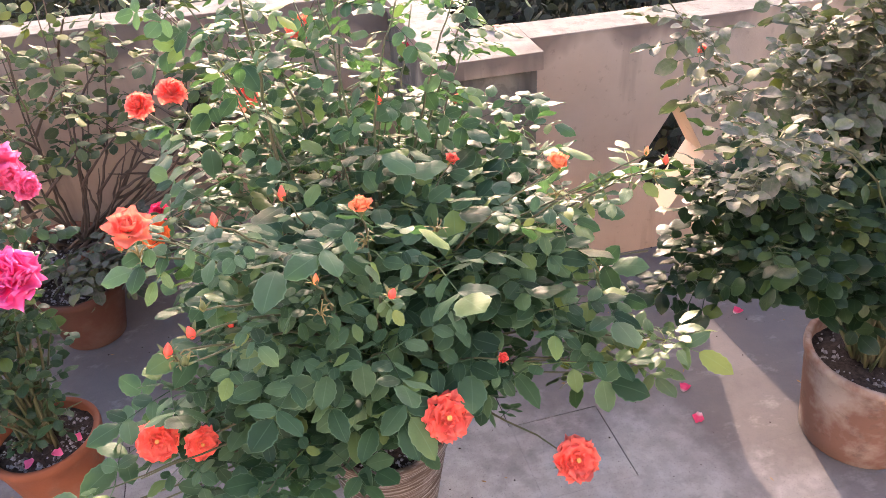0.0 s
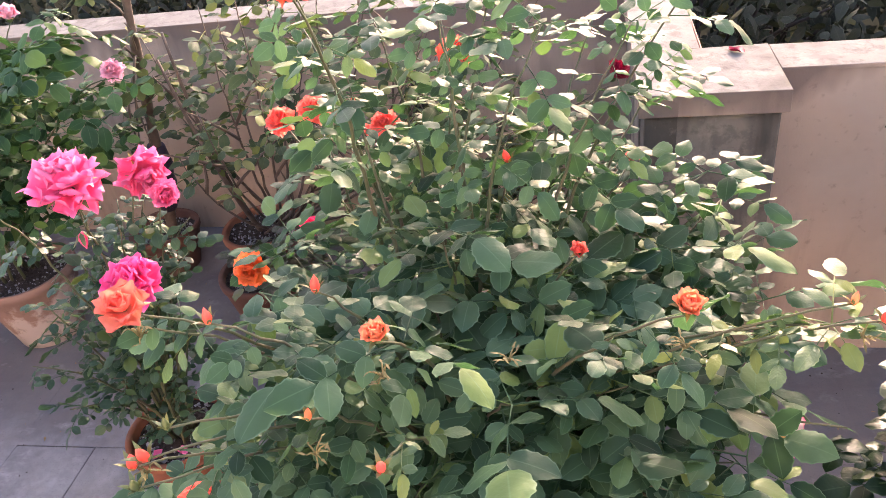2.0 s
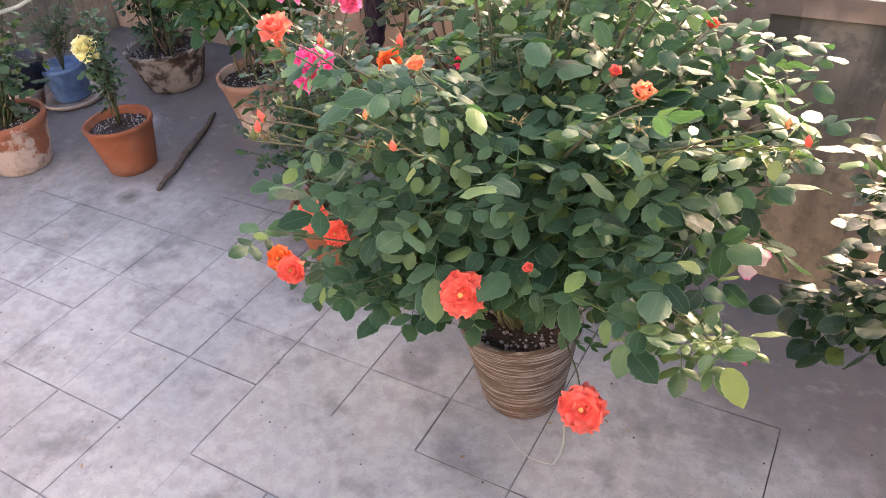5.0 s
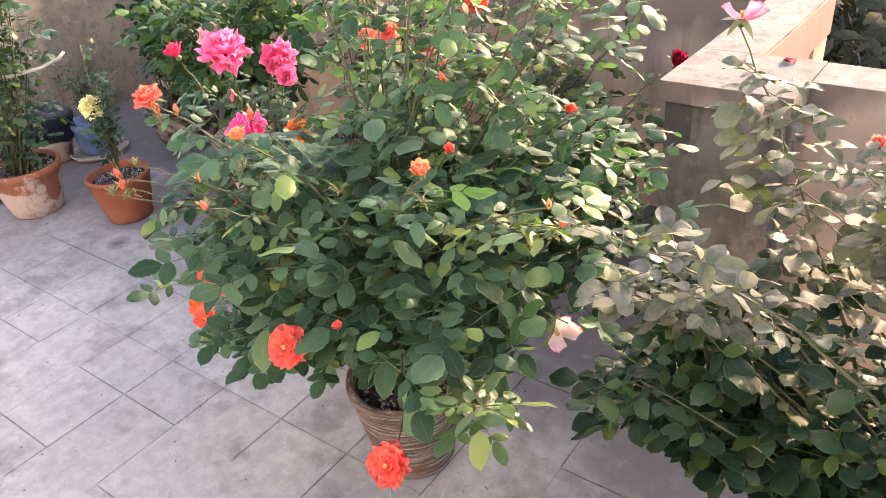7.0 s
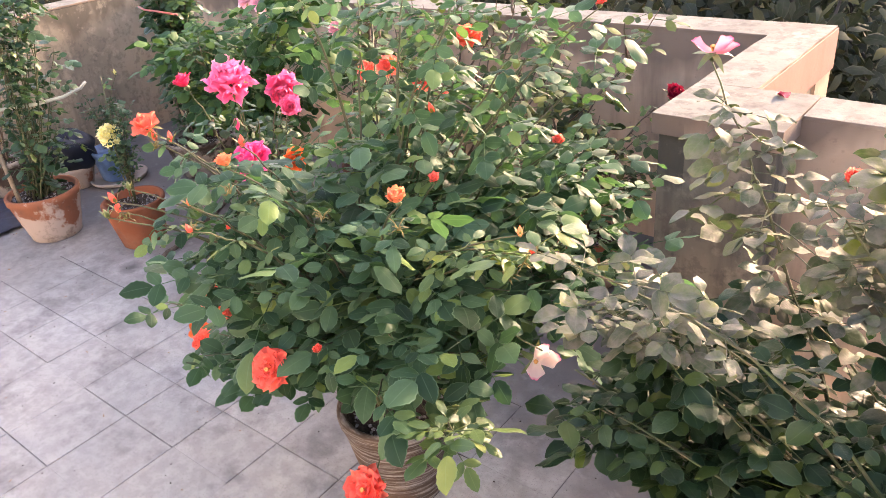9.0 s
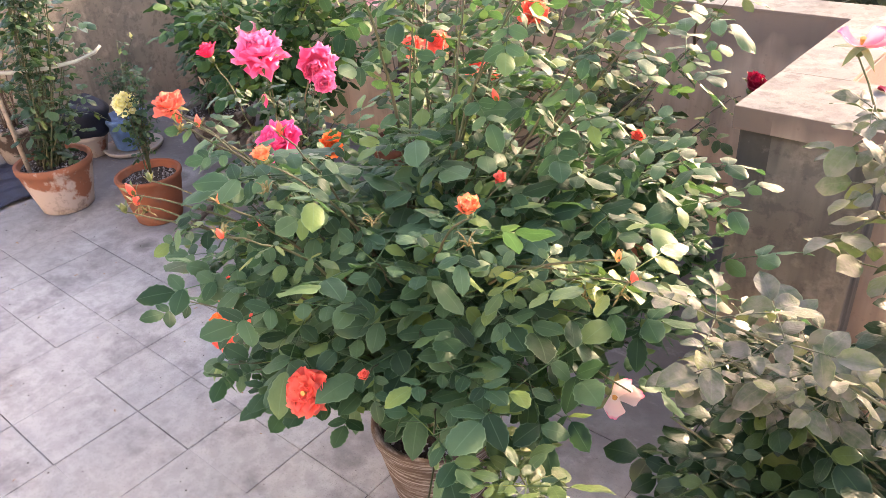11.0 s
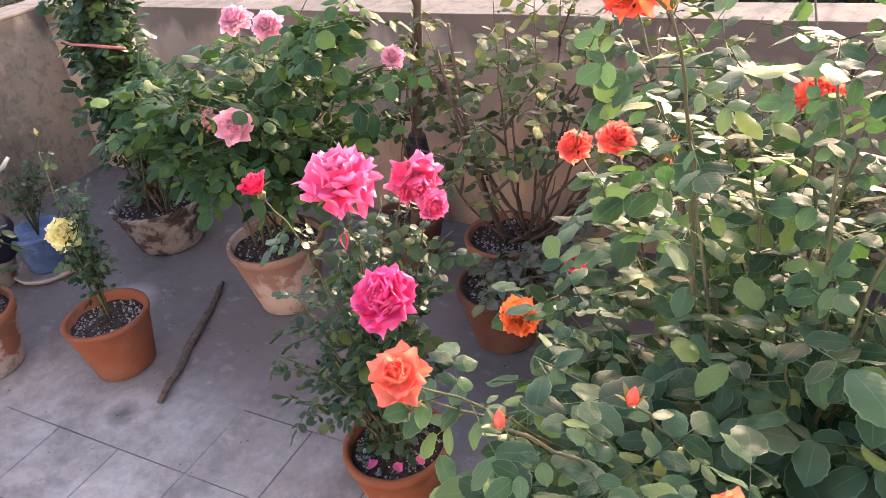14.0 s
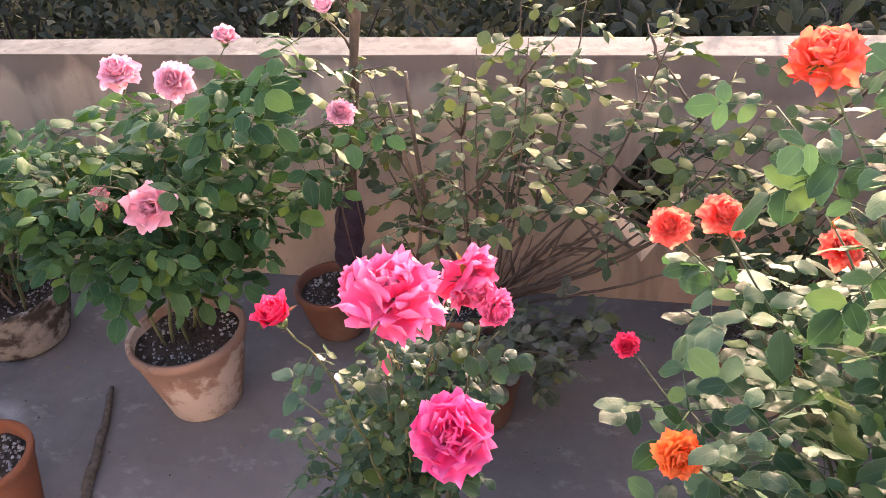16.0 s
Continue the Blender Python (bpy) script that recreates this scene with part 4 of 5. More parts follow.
for k, (at, shape, size, mat, facing) in enumerate(main_flowers):
    end = Vector(at) - Vector(facing).normalized() * size * 0.2
    arch = 0.95 if at[2] < 0.7 else None
    sh.grow(root(sh.rng, ROOT), end, 1.1, True, top_bare=0.06, arch=arch)
    sh.open_round(at, facing, size)
    bloom(main, at, shape, size, mat, {"petal_coral": "coral red rose", "petal_orange": "orange rose", "petal_flame": "coral rose with yellow petal rims", "petal_peach": "peach orange half-open rose", "petal_tea": "coral rose with pale peach heart and pointed petals", "petal_red": "deep pink rose"}[mat.name], k, facing)
sh.size = 0.74
for k, at in enumerate(main_buds):
    sh.grow(root(sh.rng, ROOT) if k else (0.07, 1.70, 0.66), at, 0.8, False, top_bare=0.1, young=k % 2 == 0)
    green = at[0] < -0.05 and at[1] < 1.15 and k % 3 < 2
    bloom(main, at, "bud", 0.030 if k == 0 else 0.019 + 0.004 * (k % 3), M_SEPAL if green else M_CORAL if k % 3 else M_PEACH, "small green rosebud" if green else "closed orange rosebud", 30 + k % 3, (sh.rng.uniform(-0.3, 0.3), sh.rng.uniform(-0.4, 0.1), 1))
sh.size = 1.0
sh.clear += [(np.array(p) - sh.origin, d) for p, d in (((-0.27, 1.10, 1.02), 0.11), ((0.59, 1.02, 0.66), 0.15), ((0.452, 1.90, 1.245), 0.10), ((0.474, 2.10, 1.165), 0.10), ((0.25, 1.42, 0.34), 0.24), ((0.40, 1.24, 0.34), 0.22), ((0.14, 1.20, 0.36), 0.20), ((0.62, 1.22, 0.34), 0.20))]
main_env = [((0.20, 1.45, 0.82), (0.46, 0.40, 0.31), 32), ((0.17, 1.88, 0.88), (0.50, 0.32, 0.34), 21), ((0.64, 1.86, 0.90), (0.18, 0.20, 0.20), 9), ((-0.02, 1.42, 0.60), (0.34, 0.28, 0.12), 13),
            ((0.56, 1.58, 0.82), (0.20, 0.30, 0.22), 13), ((0.66, 1.28, 0.78), (0.15, 0.15, 0.11), 4)]
for centre, radii, count in main_env:
    for k in range(count):
        end = in_blob(sh.rng, centre, radii)
        sh.size, fill = (0.86, 0.9) if centre[1] > 1.8 else (1.08, 0.92)
        if end[2] < 0.58 and 0.08 < end[0] < 0.62:
            end[2] += 0.25
        sh.grow(root(sh.rng, ROOT), end, fill, False, start=0.42)
sh.size = 1.0
for k, at in enumerate(((0.80, 1.165, 0.785), (0.74, 1.21, 0.70), (0.66, 1.27, 0.64), (0.813, 1.40, 1.05), (0.86, 1.38, 0.86), (0.70, 1.50, 0.88))):
    sh.grow(root(sh.rng, ROOT), at, 0.5, False, young=k < 4, start=0.6, arch=0.85, tuft=(10, 7, 6, 7, 3, 3)[k])
for at in ((-0.28, 1.20, 0.68), (-0.36, 1.27, 0.60), (-0.05, 1.15, 0.62), (-0.20, 1.30, 0.80), (0.30, 1.95, 1.42), (0.05, 1.95, 1.38), (0.48, 2.02, 1.30), (0.62, 2.0, 1.22), (0.70, 1.86, 1.05), (0.40, 1.75, 1.40), (0.15, 2.15, 1.45), (0.55, 1.85, 1.36), (-0.12, 2.0, 1.36), (0.22, 1.78, 1.44), (0.02, 1.82, 1.34), (0.80, 1.72, 0.84), (0.76, 1.9, 0.80)):
    sh.size = 0.78 if at[2] > 1.1 else 1.0
    sh.grow(root(sh.rng, ROOT), at, 0.95, False, start=0.36)
sh.size = 1.0
for k, at in enumerate(((0.213, 1.185, 1.135), (0.117, 1.130, 1.045), (0.599, 1.29, 1.10), (-0.12, 1.10, 1.03), (0.84, 1.36, 1.06), (0.36, 1.30, 1.06), (-0.05, 1.31, 0.87), (0.70, 1.49, 0.92), (-0.16, 1.24, 1.15))):
    rng = random.Random(300 + k)
    s = Soup()
    for j in range(9):  # dry stalks and sepals left when the petals fell
        a, out, up = rng.uniform(0, 6.28), rng.uniform(0.006, 0.018), rng.uniform(-0.005, 0.026)
        d = np.array((math.cos(a) * out, math.sin(a) * out, up))
        s.add(*tube([np.zeros(3), d * 0.5 + np.array((0, 0, 0.004)), d], [0.0016, 0.0013, 0.001], 5))
        v, f, uv = leaflet(rng.uniform(0.010, 0.017), 0.004, rng, 5, 0.3, 0.4, 0.6)
        s.add(v @ rotation(0, rng.uniform(-0.9, 0.4), a + rng.uniform(-1, 1)).T + d, f, uv)
    tagged(link("spent_head", s.mesh("spent_head"), M_HUSK, main), "dry brown remains of a shed rose", kind="stuff").location = Vector(at) - main.location
bloom(main, (0.787, 1.462, 0.752), "spent", 0.105, M_BLUSH, "white and pink fading rose", 40, (0.4, -0.6, 0.4))
sh.grow(ROOT, (0.78, 1.468, 0.745), 0.6, False)
sh.open_round((0.787, 1.462, 0.752), (0.45, -0.72, 0.62), 0.10)
sh.finish((0.25, 0.6, 1.2))

# ---- magenta rose in a small clay pot ----
P2 = (-0.735, 1.885, 0.0)
pk = plant(P2, "magenta rose with dark small leaves in an orange clay pot")
pot("pot", pk, 0.150, 0.108, 0.23, M_CLAY, 0.03, "plain", 2, 0.03)
sh = Shrub(pk, P2, L_PINK, 22, M_CANE, 110, 0.034, 0.25, 0.005, 1.0)
R2 = (-0.735, 1.885, 0.2)
for k, (at, shape, size, mat, facing) in enumerate([
    ((-0.690, 1.832, 1.085), "skirt", 0.168, M_PINK, (0.08, -0.16, 1.0)),
    ((-0.755, 1.875, 1.065), "loose", 0.115, M_PINK, (-0.5, -0.7, 0.5)),
    ((-0.594, 1.975, 1.030), "skirt", 0.125, M_PINK, (0.55, -0.55, -0.25)),
    ((-0.540, 1.950, 0.985), "rosette", 0.075, M_PINK, (0.6, -0.5, 0.1)),
    ((-0.868, 1.767, 1.070), "cup", 0.105, M_RED, (-0.2, -0.3, 1.0)),
    ((-0.595, 1.777, 0.835), "loose", 0.160, M_MAGENTA, (0.0, -0.55, 0.85)),
]):
    end = Vector(at) - Vector(facing).normalized() * size * 0.25
    sh.grow(root(sh.rng, R2, 0.04), end, 0.7, True, top_bare=0.1)
    sh.open_round(at, facing, size)
    bloom(pk, at, shape, size, mat, {"petal_pink": "large pink rose with ruffled petals", "petal_red": "deep pink cupped rose", "petal_magenta": "full magenta rose"}[mat.name], 60 + k, facing)
bloom(pk, (-0.725, 1.845, 0.945), "bud", 0.040, M_PINK, "hanging faded pink rose", 66, (0.05, -0.1, -1))
for k in range(25):
    sh.grow(root(sh.rng, R2, 0.05), in_blob(sh.rng, (-0.76, 1.93, 0.52), (0.33, 0.27, 0.30), 0.4), 0.9, False, start=0.3)
for k in range(10):
    sh.grow(root(sh.rng, R2, 0.05), in_blob(sh.rng, (-0.68, 1.96, 0.85), (0.20, 0.16, 0.12), 0.5), 0.8, False, start=0.45)
sh.finish((-0.7, 1.2, 0.9))

rng = random.Random(5)
for k, (x, y) in enumerate(((-0.765, 1.775), (-0.675, 1.80), (-0.63, 1.845))):
    v, f, uv = petal(0.034, 0.034, 0.5, 0.4, rng, 5, 0.08)
    v = v @ rotation(0, -1.2, 0).T @ rotation(0, 0, rng.uniform(0, 6)).T
    v[:, 2] -= v[:, 2].min()
    s = Soup()
    s.add(v, f, uv)
    ob = link("fallen_petal", s.mesh("fallen_petal"), M_PINK, None)
    ob.location = (x, y, 0.21)
    tagged(ob, "curled pink petal fallen on the pot's soil", "petal", "fallen petals")

# ---- pale pink rose ----
P3 = (-1.715, 2.58, 0.0)
pp = plant(P3, "bushy pale pink rose in a lime-stained clay pot")
pot("pot", pp, 0.190, 0.125, 0.31, M_CLAY_BUFF, 0.035, "plain", 3, 0.04)
sh = Shrub(pp, P3, L_PALE, 23, M_CANE, 130, 0.042, 0.3, 0.0065, 1.1)
sh.tuft, sh.forks = 3, 9
R3 = (-1.73, 2.585, 0.27)
for k, (at, shape, size, mat, facing) in enumerate([
    ((-1.546, 2.389, 0.892), "tea", 0.145, M_PALE, (0.35, -0.85, 0.35)), ((-1.836, 2.798, 1.114), "rosette", 0.130, M_PALE, (0.1, -0.5, 0.9)),
    ((-1.574, 2.680, 1.134), "rosette", 0.115, M_PALE, (0.3, -0.8, 0.5)), ((-1.103, 2.715, 1.033), "rosette", 0.082, M_PALE, (0.2, -0.6, 0.6)),
    ((-1.414, 2.730, 1.230), "cup", 0.105, M_PALE, (0.4, -0.3, 0.8)), ((-1.100, 2.700, 1.315), "cup", 0.095, M_PALE, (0.1, -0.3, 0.9)),
    ((-1.790, 2.500, 0.845), "loose", 0.080, M_BLUSH, (-0.1, -0.8, 0.3)),
]):
    end = Vector(at) - Vector(facing).normalized() * size * 0.25
    sh.grow(root(sh.rng, R3, 0.05), end, 0.8, True, top_bare=0.06)
    sh.open_round(at, facing, size)
    bloom(pp, at, shape, size, mat, "soft pale pink rose" if mat is M_PALE else "faded cream rose", 80 + k, facing)
for k in range(46):
    sh.grow(root(sh.rng, R3, 0.06), in_blob(sh.rng, (-1.74, 2.54, 0.80), (0.40, 0.36, 0.34), 0.5), 1.0, False, start=0.36)
for k in range(12):
    sh.grow(root(sh.rng, R3, 0.06), in_blob(sh.rng, (-1.28, 2.60, 0.92), (0.28, 0.22, 0.28), 0.5), 0.8, False, start=0.5)
sh.finish((-1.3, 1.6, 1.2))

# ---- dull rose against the back parapet ----
P4 = (-0.86, 2.95, 0.0)
db = plant(P4, "tall sparse rose with dull yellowing leaves by the parapet")
pot("pot", db, 0.165, 0.115, 0.26, M_CLAY_OLD, 0.03, "plain", 4, 0.03)
sh = Shrub(db, P4, L_DULL, 24, M_CANE_OLD, 140, 0.044, 0.50, 0.0070, 1.32, 0.5)
for k in range(23):
    end = in_blob(sh.rng, (-0.46, 2.84, 1.05), (0.88, 0.34, 0.50), 0.6)
    pts = sh.grow(root(sh.rng, (-0.79, 2.97, 0.23), 0.06), end, 0.8, True, arch=0.32)
    for j in range(2):
        b = pts[int(len(pts) * sh.rng.uniform(0.4, 0.8))] + np.array(P4)
        sh.grow(b, b + np.array((sh.rng.uniform(-0.22, 0.22), sh.rng.uniform(-0.2, 0.15), sh.rng.uniform(0.05, 0.25))), 0.9, False, start=0.2)
sh.clear += [(np.array(p) - sh.origin, d) for p, d in (((-0.55, 2.90, 0.45), 0.24), ((-0.28, 2.95, 0.52), 0.24), ((-0.72, 2.82, 0.42), 0.20), ((-0.45, 2.75, 0.55), 0.16))]
sh.finish((-0.6, 1.8, 1.2))

for k, (x, y, top) in enumerate(((-1.0, 2.83, 1.02), (-0.93, 2.80, 1.12))):
    s = Soup()
    s.add(*tube(bezier(np.array((0.0, 0.0, 0.2)), np.array((-0.05 - 0.03 * k, -0.16 + 0.05 * k, 0.6)), np.array((x, y, top)) - np.array(P4), 12), np.linspace(0.012, 0.005, 12), 7))
    link("old_cane", s.mesh("old_cane"), M_CANE_OLD, db, "thick dark old cane")

# ---- small dark rose between the pots ----
P5 = (-0.755, 2.655, 0.0)
md = plant(P5, "low dusty rose shoot in a clay pot full of crumbly soil")
pot("pot", md, 0.160, 0.112, 0.25, M_CLAY_DARK, 0.032, "plain", 5, 0.03)
sh = Shrub(md, P5, L_DUSTY, 25, M_CANE_OLD, 60, 0.036, 0.3, 0.005, 1.25)
for k in range(9):
    sh.grow(root(sh.rng, (-0.745, 2.64, 0.22), 0.04), in_blob(sh.rng, (-0.58, 2.53, 0.40), (0.17, 0.14, 0.13), 0.5), 0.9, False, start=0.25)
for k in range(3):
    sh.grow(root(sh.rng, (-0.745, 2.64, 0.22), 0.04), in_blob(sh.rng, (-0.48, 2.66, 0.36), (0.12, 0.12, 0.11), 0.2), 1.0, False, start=0.35, tuft=3)
sh.finish((-0.5, 1.8, 0.8))

# ---- crimson rose in the corner by the return wall ----
P6 = (0.12, 2.86, 0.0)
cr = plant(P6, "slender rose with one dark crimson bloom beside the return wall")
pot("pot", cr, 0.150, 0.105, 0.25, M_CLAY_OLD, 0.03, "plain", 6, 0.03)
sh = Shrub(cr, P6, L_DULL, 26, M_CANE_OLD, 60, 0.045, 0.3, 0.005, 1.0)
sh.grow((0.12, 2.86, 0.22), (0.53, 2.60, 0.93), 0.7, True)
bloom(cr, (0.545, 2.64, 0.945), "cup", 0.115, M_CRIMSON, "dark crimson velvety rose", 95, (0.45, -0.25, 0.85))
for k in range(18):
    sh.grow(root(sh.rng, (0.12, 2.86, 0.22), 0.05), in_blob(sh.rng, (0.22, 2.62, 0.66), (0.28, 0.24, 0.24), 0.5), 0.8, False)
sh.finish((0.3, 1.8, 1.0))

# ---- dusty rose on the other side ----
P7 = (1.66, 1.41, 0.0)
rb = plant(P7, "dense rose with dust-covered leaves in a large stained clay pot")
pot("pot", rb, 0.200, 0.162, 0.33, M_CLAY_LIME, 0.03, "plain", 7, 0.05)
sh = Shrub(rb, P7, L_DUSTY, 27, M_CANE, 240, 0.040, 0.34, 0.0046, 0.92)
sh.tuft = 4
R7 = (1.66, 1.43, 0.28)
rb_flowers = [
    ((1.379, 0.800, 1.170), "open", 0.100, M_CORAL, "large coral rose with a yellow heart", (0.1, -0.6, 0.8)),
    ((1.50, 1.60, 1.42), "cup", 0.060, M_CORAL, "small coral rose", (-0.2, -0.6, 0.7)),
    ((1.248, 1.898, 1.104), "cup", 0.052, M_CORAL, "small coral rose", (-0.1, -0.6, 0.7)),
]
tall = Shrub(rb, P7, L_DUSTY, 47, M_CANE, 60, 0.030, 0.42, 0.0062, 1.12)
tall.grow((1.60, 1.44, 0.28), (1.008, 1.742, 1.352), 1.9, True, top_bare=0.07, arch=0.55)
tall.finish((1.0, 1.2, 1.2))
bloom(rb, (1.010, 1.740, 1.368), "spent", 0.092, M_SHED, "spent pink rose with few petals left", 100, (0.1, -0.3, 0.9))
for k, (at, shape, size, mat, label, facing) in enumerate(rb_flowers):
    end = Vector(at) - Vector(facing).normalized() * size * 0.25
    sh.grow(root(sh.rng, R7), end, 0.9, True, top_bare=0.05, arch=0.5)
    sh.open_round(at, facing, size)
    bloom(rb, at, shape, size, mat, label, 101 + k, facing)
for centre, radii, count in [((1.72, 1.58, 0.98), (0.32, 0.35, 0.46), 36), ((1.33, 1.60, 1.16), (0.08, 0.13, 0.20), 5), ((1.50, 1.66, 1.26), (0.13, 0.16, 0.20), 12), ((1.10, 1.38, 0.90), (0.13, 0.14, 0.23), 16), ((0.99, 1.42, 0.84), (0.08, 0.11, 0.15), 8), ((1.34, 1.50, 0.80), (0.26, 0.22, 0.16), 17), ((1.46, 1.48, 0.72), (0.34, 0.26, 0.16), 14)]:
    for k in range(count):
        sh.grow(root(sh.rng, R7, 0.06), in_blob(sh.rng, centre, radii), 1.0, False, start=0.42)
for at in ((1.03, 1.24, 1.17), (0.96, 1.40, 0.74), (1.0, 1.5, 0.62), (1.1, 1.6, 0.90), (1.22, 1.62, 0.98)):
    sh.grow(root(sh.rng, R7), at, 1.0, False, start=0.4, arch=0.8)
# leaves under 1 m take the darker colour, as painted shade
sh.low = (1.0, L_SHADE_TONE)
sh.clear += [(np.array(p) - sh.origin, 0.17) for p in ((1.50, 1.24, 0.28), (1.62, 1.18, 0.30), (1.40, 1.36, 0.24))]
sh.open_round((0.787, 1.462, 0.752), (0.45, -0.72, 0.62), 0.10)
sh.clear += [(np.array(p) - sh.origin, d) for p, d in (((1.15, 1.34, 0.46), 0.24), ((1.0, 1.28, 0.50), 0.22), ((1.28, 1.20, 0.42), 0.22), ((1.05, 1.50, 0.42), 0.22))]
sh.open_round((0.95, 1.20, 0.97), (0.45, -0.72, 0.62), 0.07)
sh.finish((1.4, 0.9, 1.2))

# ---- plants along the side wall ----
P8 = (-2.095, 2.005, 0.0)
ye = plant(P8, "small yellow rose with one bloom in an orange clay pot")
pot("pot", ye, 0.155, 0.112, 0.25, M_CLAY, 0.022, "plain", 8, 0.045)
sh = Shrub(ye, P8, L_SMALL, 28, M_CANE, 60, 0.03, 0.3, 0.004, 1.15)
sh.grow((-2.095, 2.005, 0.2), (-2.115, 2.02, 0.575), 1.0, True, arch=0.5)
bloom(ye, (-2.115, 2.00, 0.60), "rosette", 0.125, M_YELLOW, "pale yellow rose", 120, (0.5, -0.5, 0.6))
for k in range(8):
    sh.grow((-2.09, 2.015, 0.22 + 0.01 * (k % 4)), in_blob(sh.rng, (-2.07, 2.03, 0.52), (0.10, 0.10, 0.10), 0.3), 1.2, False, start=0.3)
sh.grow((-2.09, 2.02, 0.22), (-2.22, 2.10, 0.86), 0.5, False, start=0.6)
for k in range(9):
    sh.grow((-2.09, 2.02, 0.24), in_blob(sh.rng, (-2.08, 2.08, 0.66), (0.11, 0.10, 0.17), 0.3), 1.0, False, start=0.4)
sh.finish((-1.5, 1.5, 0.8))

P9 = (-2.65, 1.785, 0.0)
tl = plant(P9, "tall staked rose in a large lime-stained clay pot")
pot("pot", tl, 0.185, 0.130, 0.27, M_CLAY_OLD, 0.04, "plain", 9, 0.035)
sh = Shrub(tl, P9, L_CLIMB, 29, M_CANE, 110, 0.032, 0.12, 0.005, 1.12)
for k in range(32):
    z = 0.40 + 1.05 * k / 32
    sh.grow(root(sh.rng, (-2.65, 1.785, 0.24), 0.07), in_blob(sh.rng, (-2.69 + 0.05 * z, 1.80 + 0.12 * z, z), (0.18, 0.19, 0.10), 0.3), 1.0, False, start=max(0.1, 1 - 0.35 / (z - 0.2)), arch=0.5)
sh.finish((-2.0, 1.2, 1.0))
s = Soup()
s.add(*tube([(0.0, -0.125, 0.22), (-0.03, -0.13, 0.7), (-0.04, -0.12, 1.34)], [0.012, 0.011, 0.009], 8))
link("stake", s.mesh("stake"), M_STAKE, tl, "pale bamboo stake")
s = Soup()
hose = [(-0.10, -0.16, 0.745), (-0.02, -0.04, 0.73), (0.07, 0.10, 0.728), (0.13, 0.22, 0.738), (0.165, 0.31, 0.765), (0.168, 0.345, 0.79)]
s.add(*tube(hose, [0.009] * 5 + [0.007], 8))
link("tie", s.mesh("tie"), M_WIRE, tl, "pale bent tie")

P10 = (-2.625, 2.785, 0.0)
cl = plant(P10, "dark climbing rose in a wide mossy basket-shaped pot")
pot("pot", cl, 0.215, 0.150, 0.24, M_CLAY_GREY, 0.03, "basket", 10, 0.03)
sh = Shrub(cl, P10, L_CLIMB, 30, M_CANE_OLD, 120, 0.032, 0.25, 0.007, 1.2)
sh.forks = 12
for k in range(44):
    z = 0.45 + 0.98 * k / 44
    sh.grow(root(sh.rng, (-2.64, 2.80, 0.22), 0.1), in_blob(sh.rng, (-2.74, 2.84, z), (0.26, 0.22, 0.12), 0.3), 1.0, False, start=max(0.2, 1 - 0.45 / (z - 0.15)), arch=0.5)
sh.finish((-2.0, 2.0, 1.2))
sh = Shrub(cl, P10, L_PALE, 31, M_CANE, 50, 0.036, 0.3, 0.005, 0.85)
sh.forks = 4
for k in range(12):
    sh.grow(root(sh.rng, (-2.52, 2.74, 0.22), 0.07), in_blob(sh.rng, (-2.32, 2.72, 0.78), (0.13, 0.14, 0.36), 0.3), 0.9, False, start=0.35)
sh.finish((-2.0, 2.0, 1.2))

s = Soup()
s.add(*tube([(-2.706, 2.66, 1.052), (-2.60, 2.63, 1.046), (-2.49, 2.635, 1.044), (-2.32, 2.66, 1.03)], [0.006] * 4, 7))
ob = link("tie_rod", s.mesh("tie_rod"), M_TIE, cl, "thin dull red tie rod")
ob.location = -cl.location

P11 = (-3.06, 2.40, 0.0)
bl = plant(P11, "wispy seedling in a blue painted pot on a saucer", "blue_pot_plant", "potted plant", "")
bm = bmesh.new()
lathe(bm, [(0.10, 0.0), (0.165, 0.006), (0.18, 0.03), (0.172, 0.034), (0.155, 0.016), (0.03, 0.014)], 36)
part("saucer", bm, M_CLAY_OLD, bl)
bm = bmesh.new()
lathe(bm, [(0.085, 0.016), (0.10, 0.03), (0.118, 0.18), (0.128, 0.20), (0.128, 0.218), (0.114, 0.22), (0.108, 0.19), (0.02, 0.185)], 36, 0.01, 3)
part("pot", bm, M_BLUE, bl)
sh = Shrub(bl, P11, L_SMALL, 32, M_CANE, 40, 0.035, 0.3, 0.003, 1.0)
for k in range(16):
    sh.grow((-3.06, 2.40, 0.18), in_blob(sh.rng, (-3.03, 2.44, 0.50), (0.15, 0.15, 0.16), 0.3), 0.9, False, start=0.35)
sh.finish((-2.0, 2.0, 0.8))

sh = Shrub(bl, P11, L_SMALL, 44, M_CANE, 40, 0.05, 0.3, 0.003, 1.0)
sh.grow((-3.06, 2.40, 0.18), (-2.801, 2.452, 0.70), 0.6, True, arch=0.6, top_bare=0.2)
bloom(bl, (-2.801, 2.452, 0.702), "bud", 0.032, M_YELLOW, "closed cream rosebud", 31, (0.1, -0.1, 1))
sh.finish((-2.0, 2.0, 0.8))

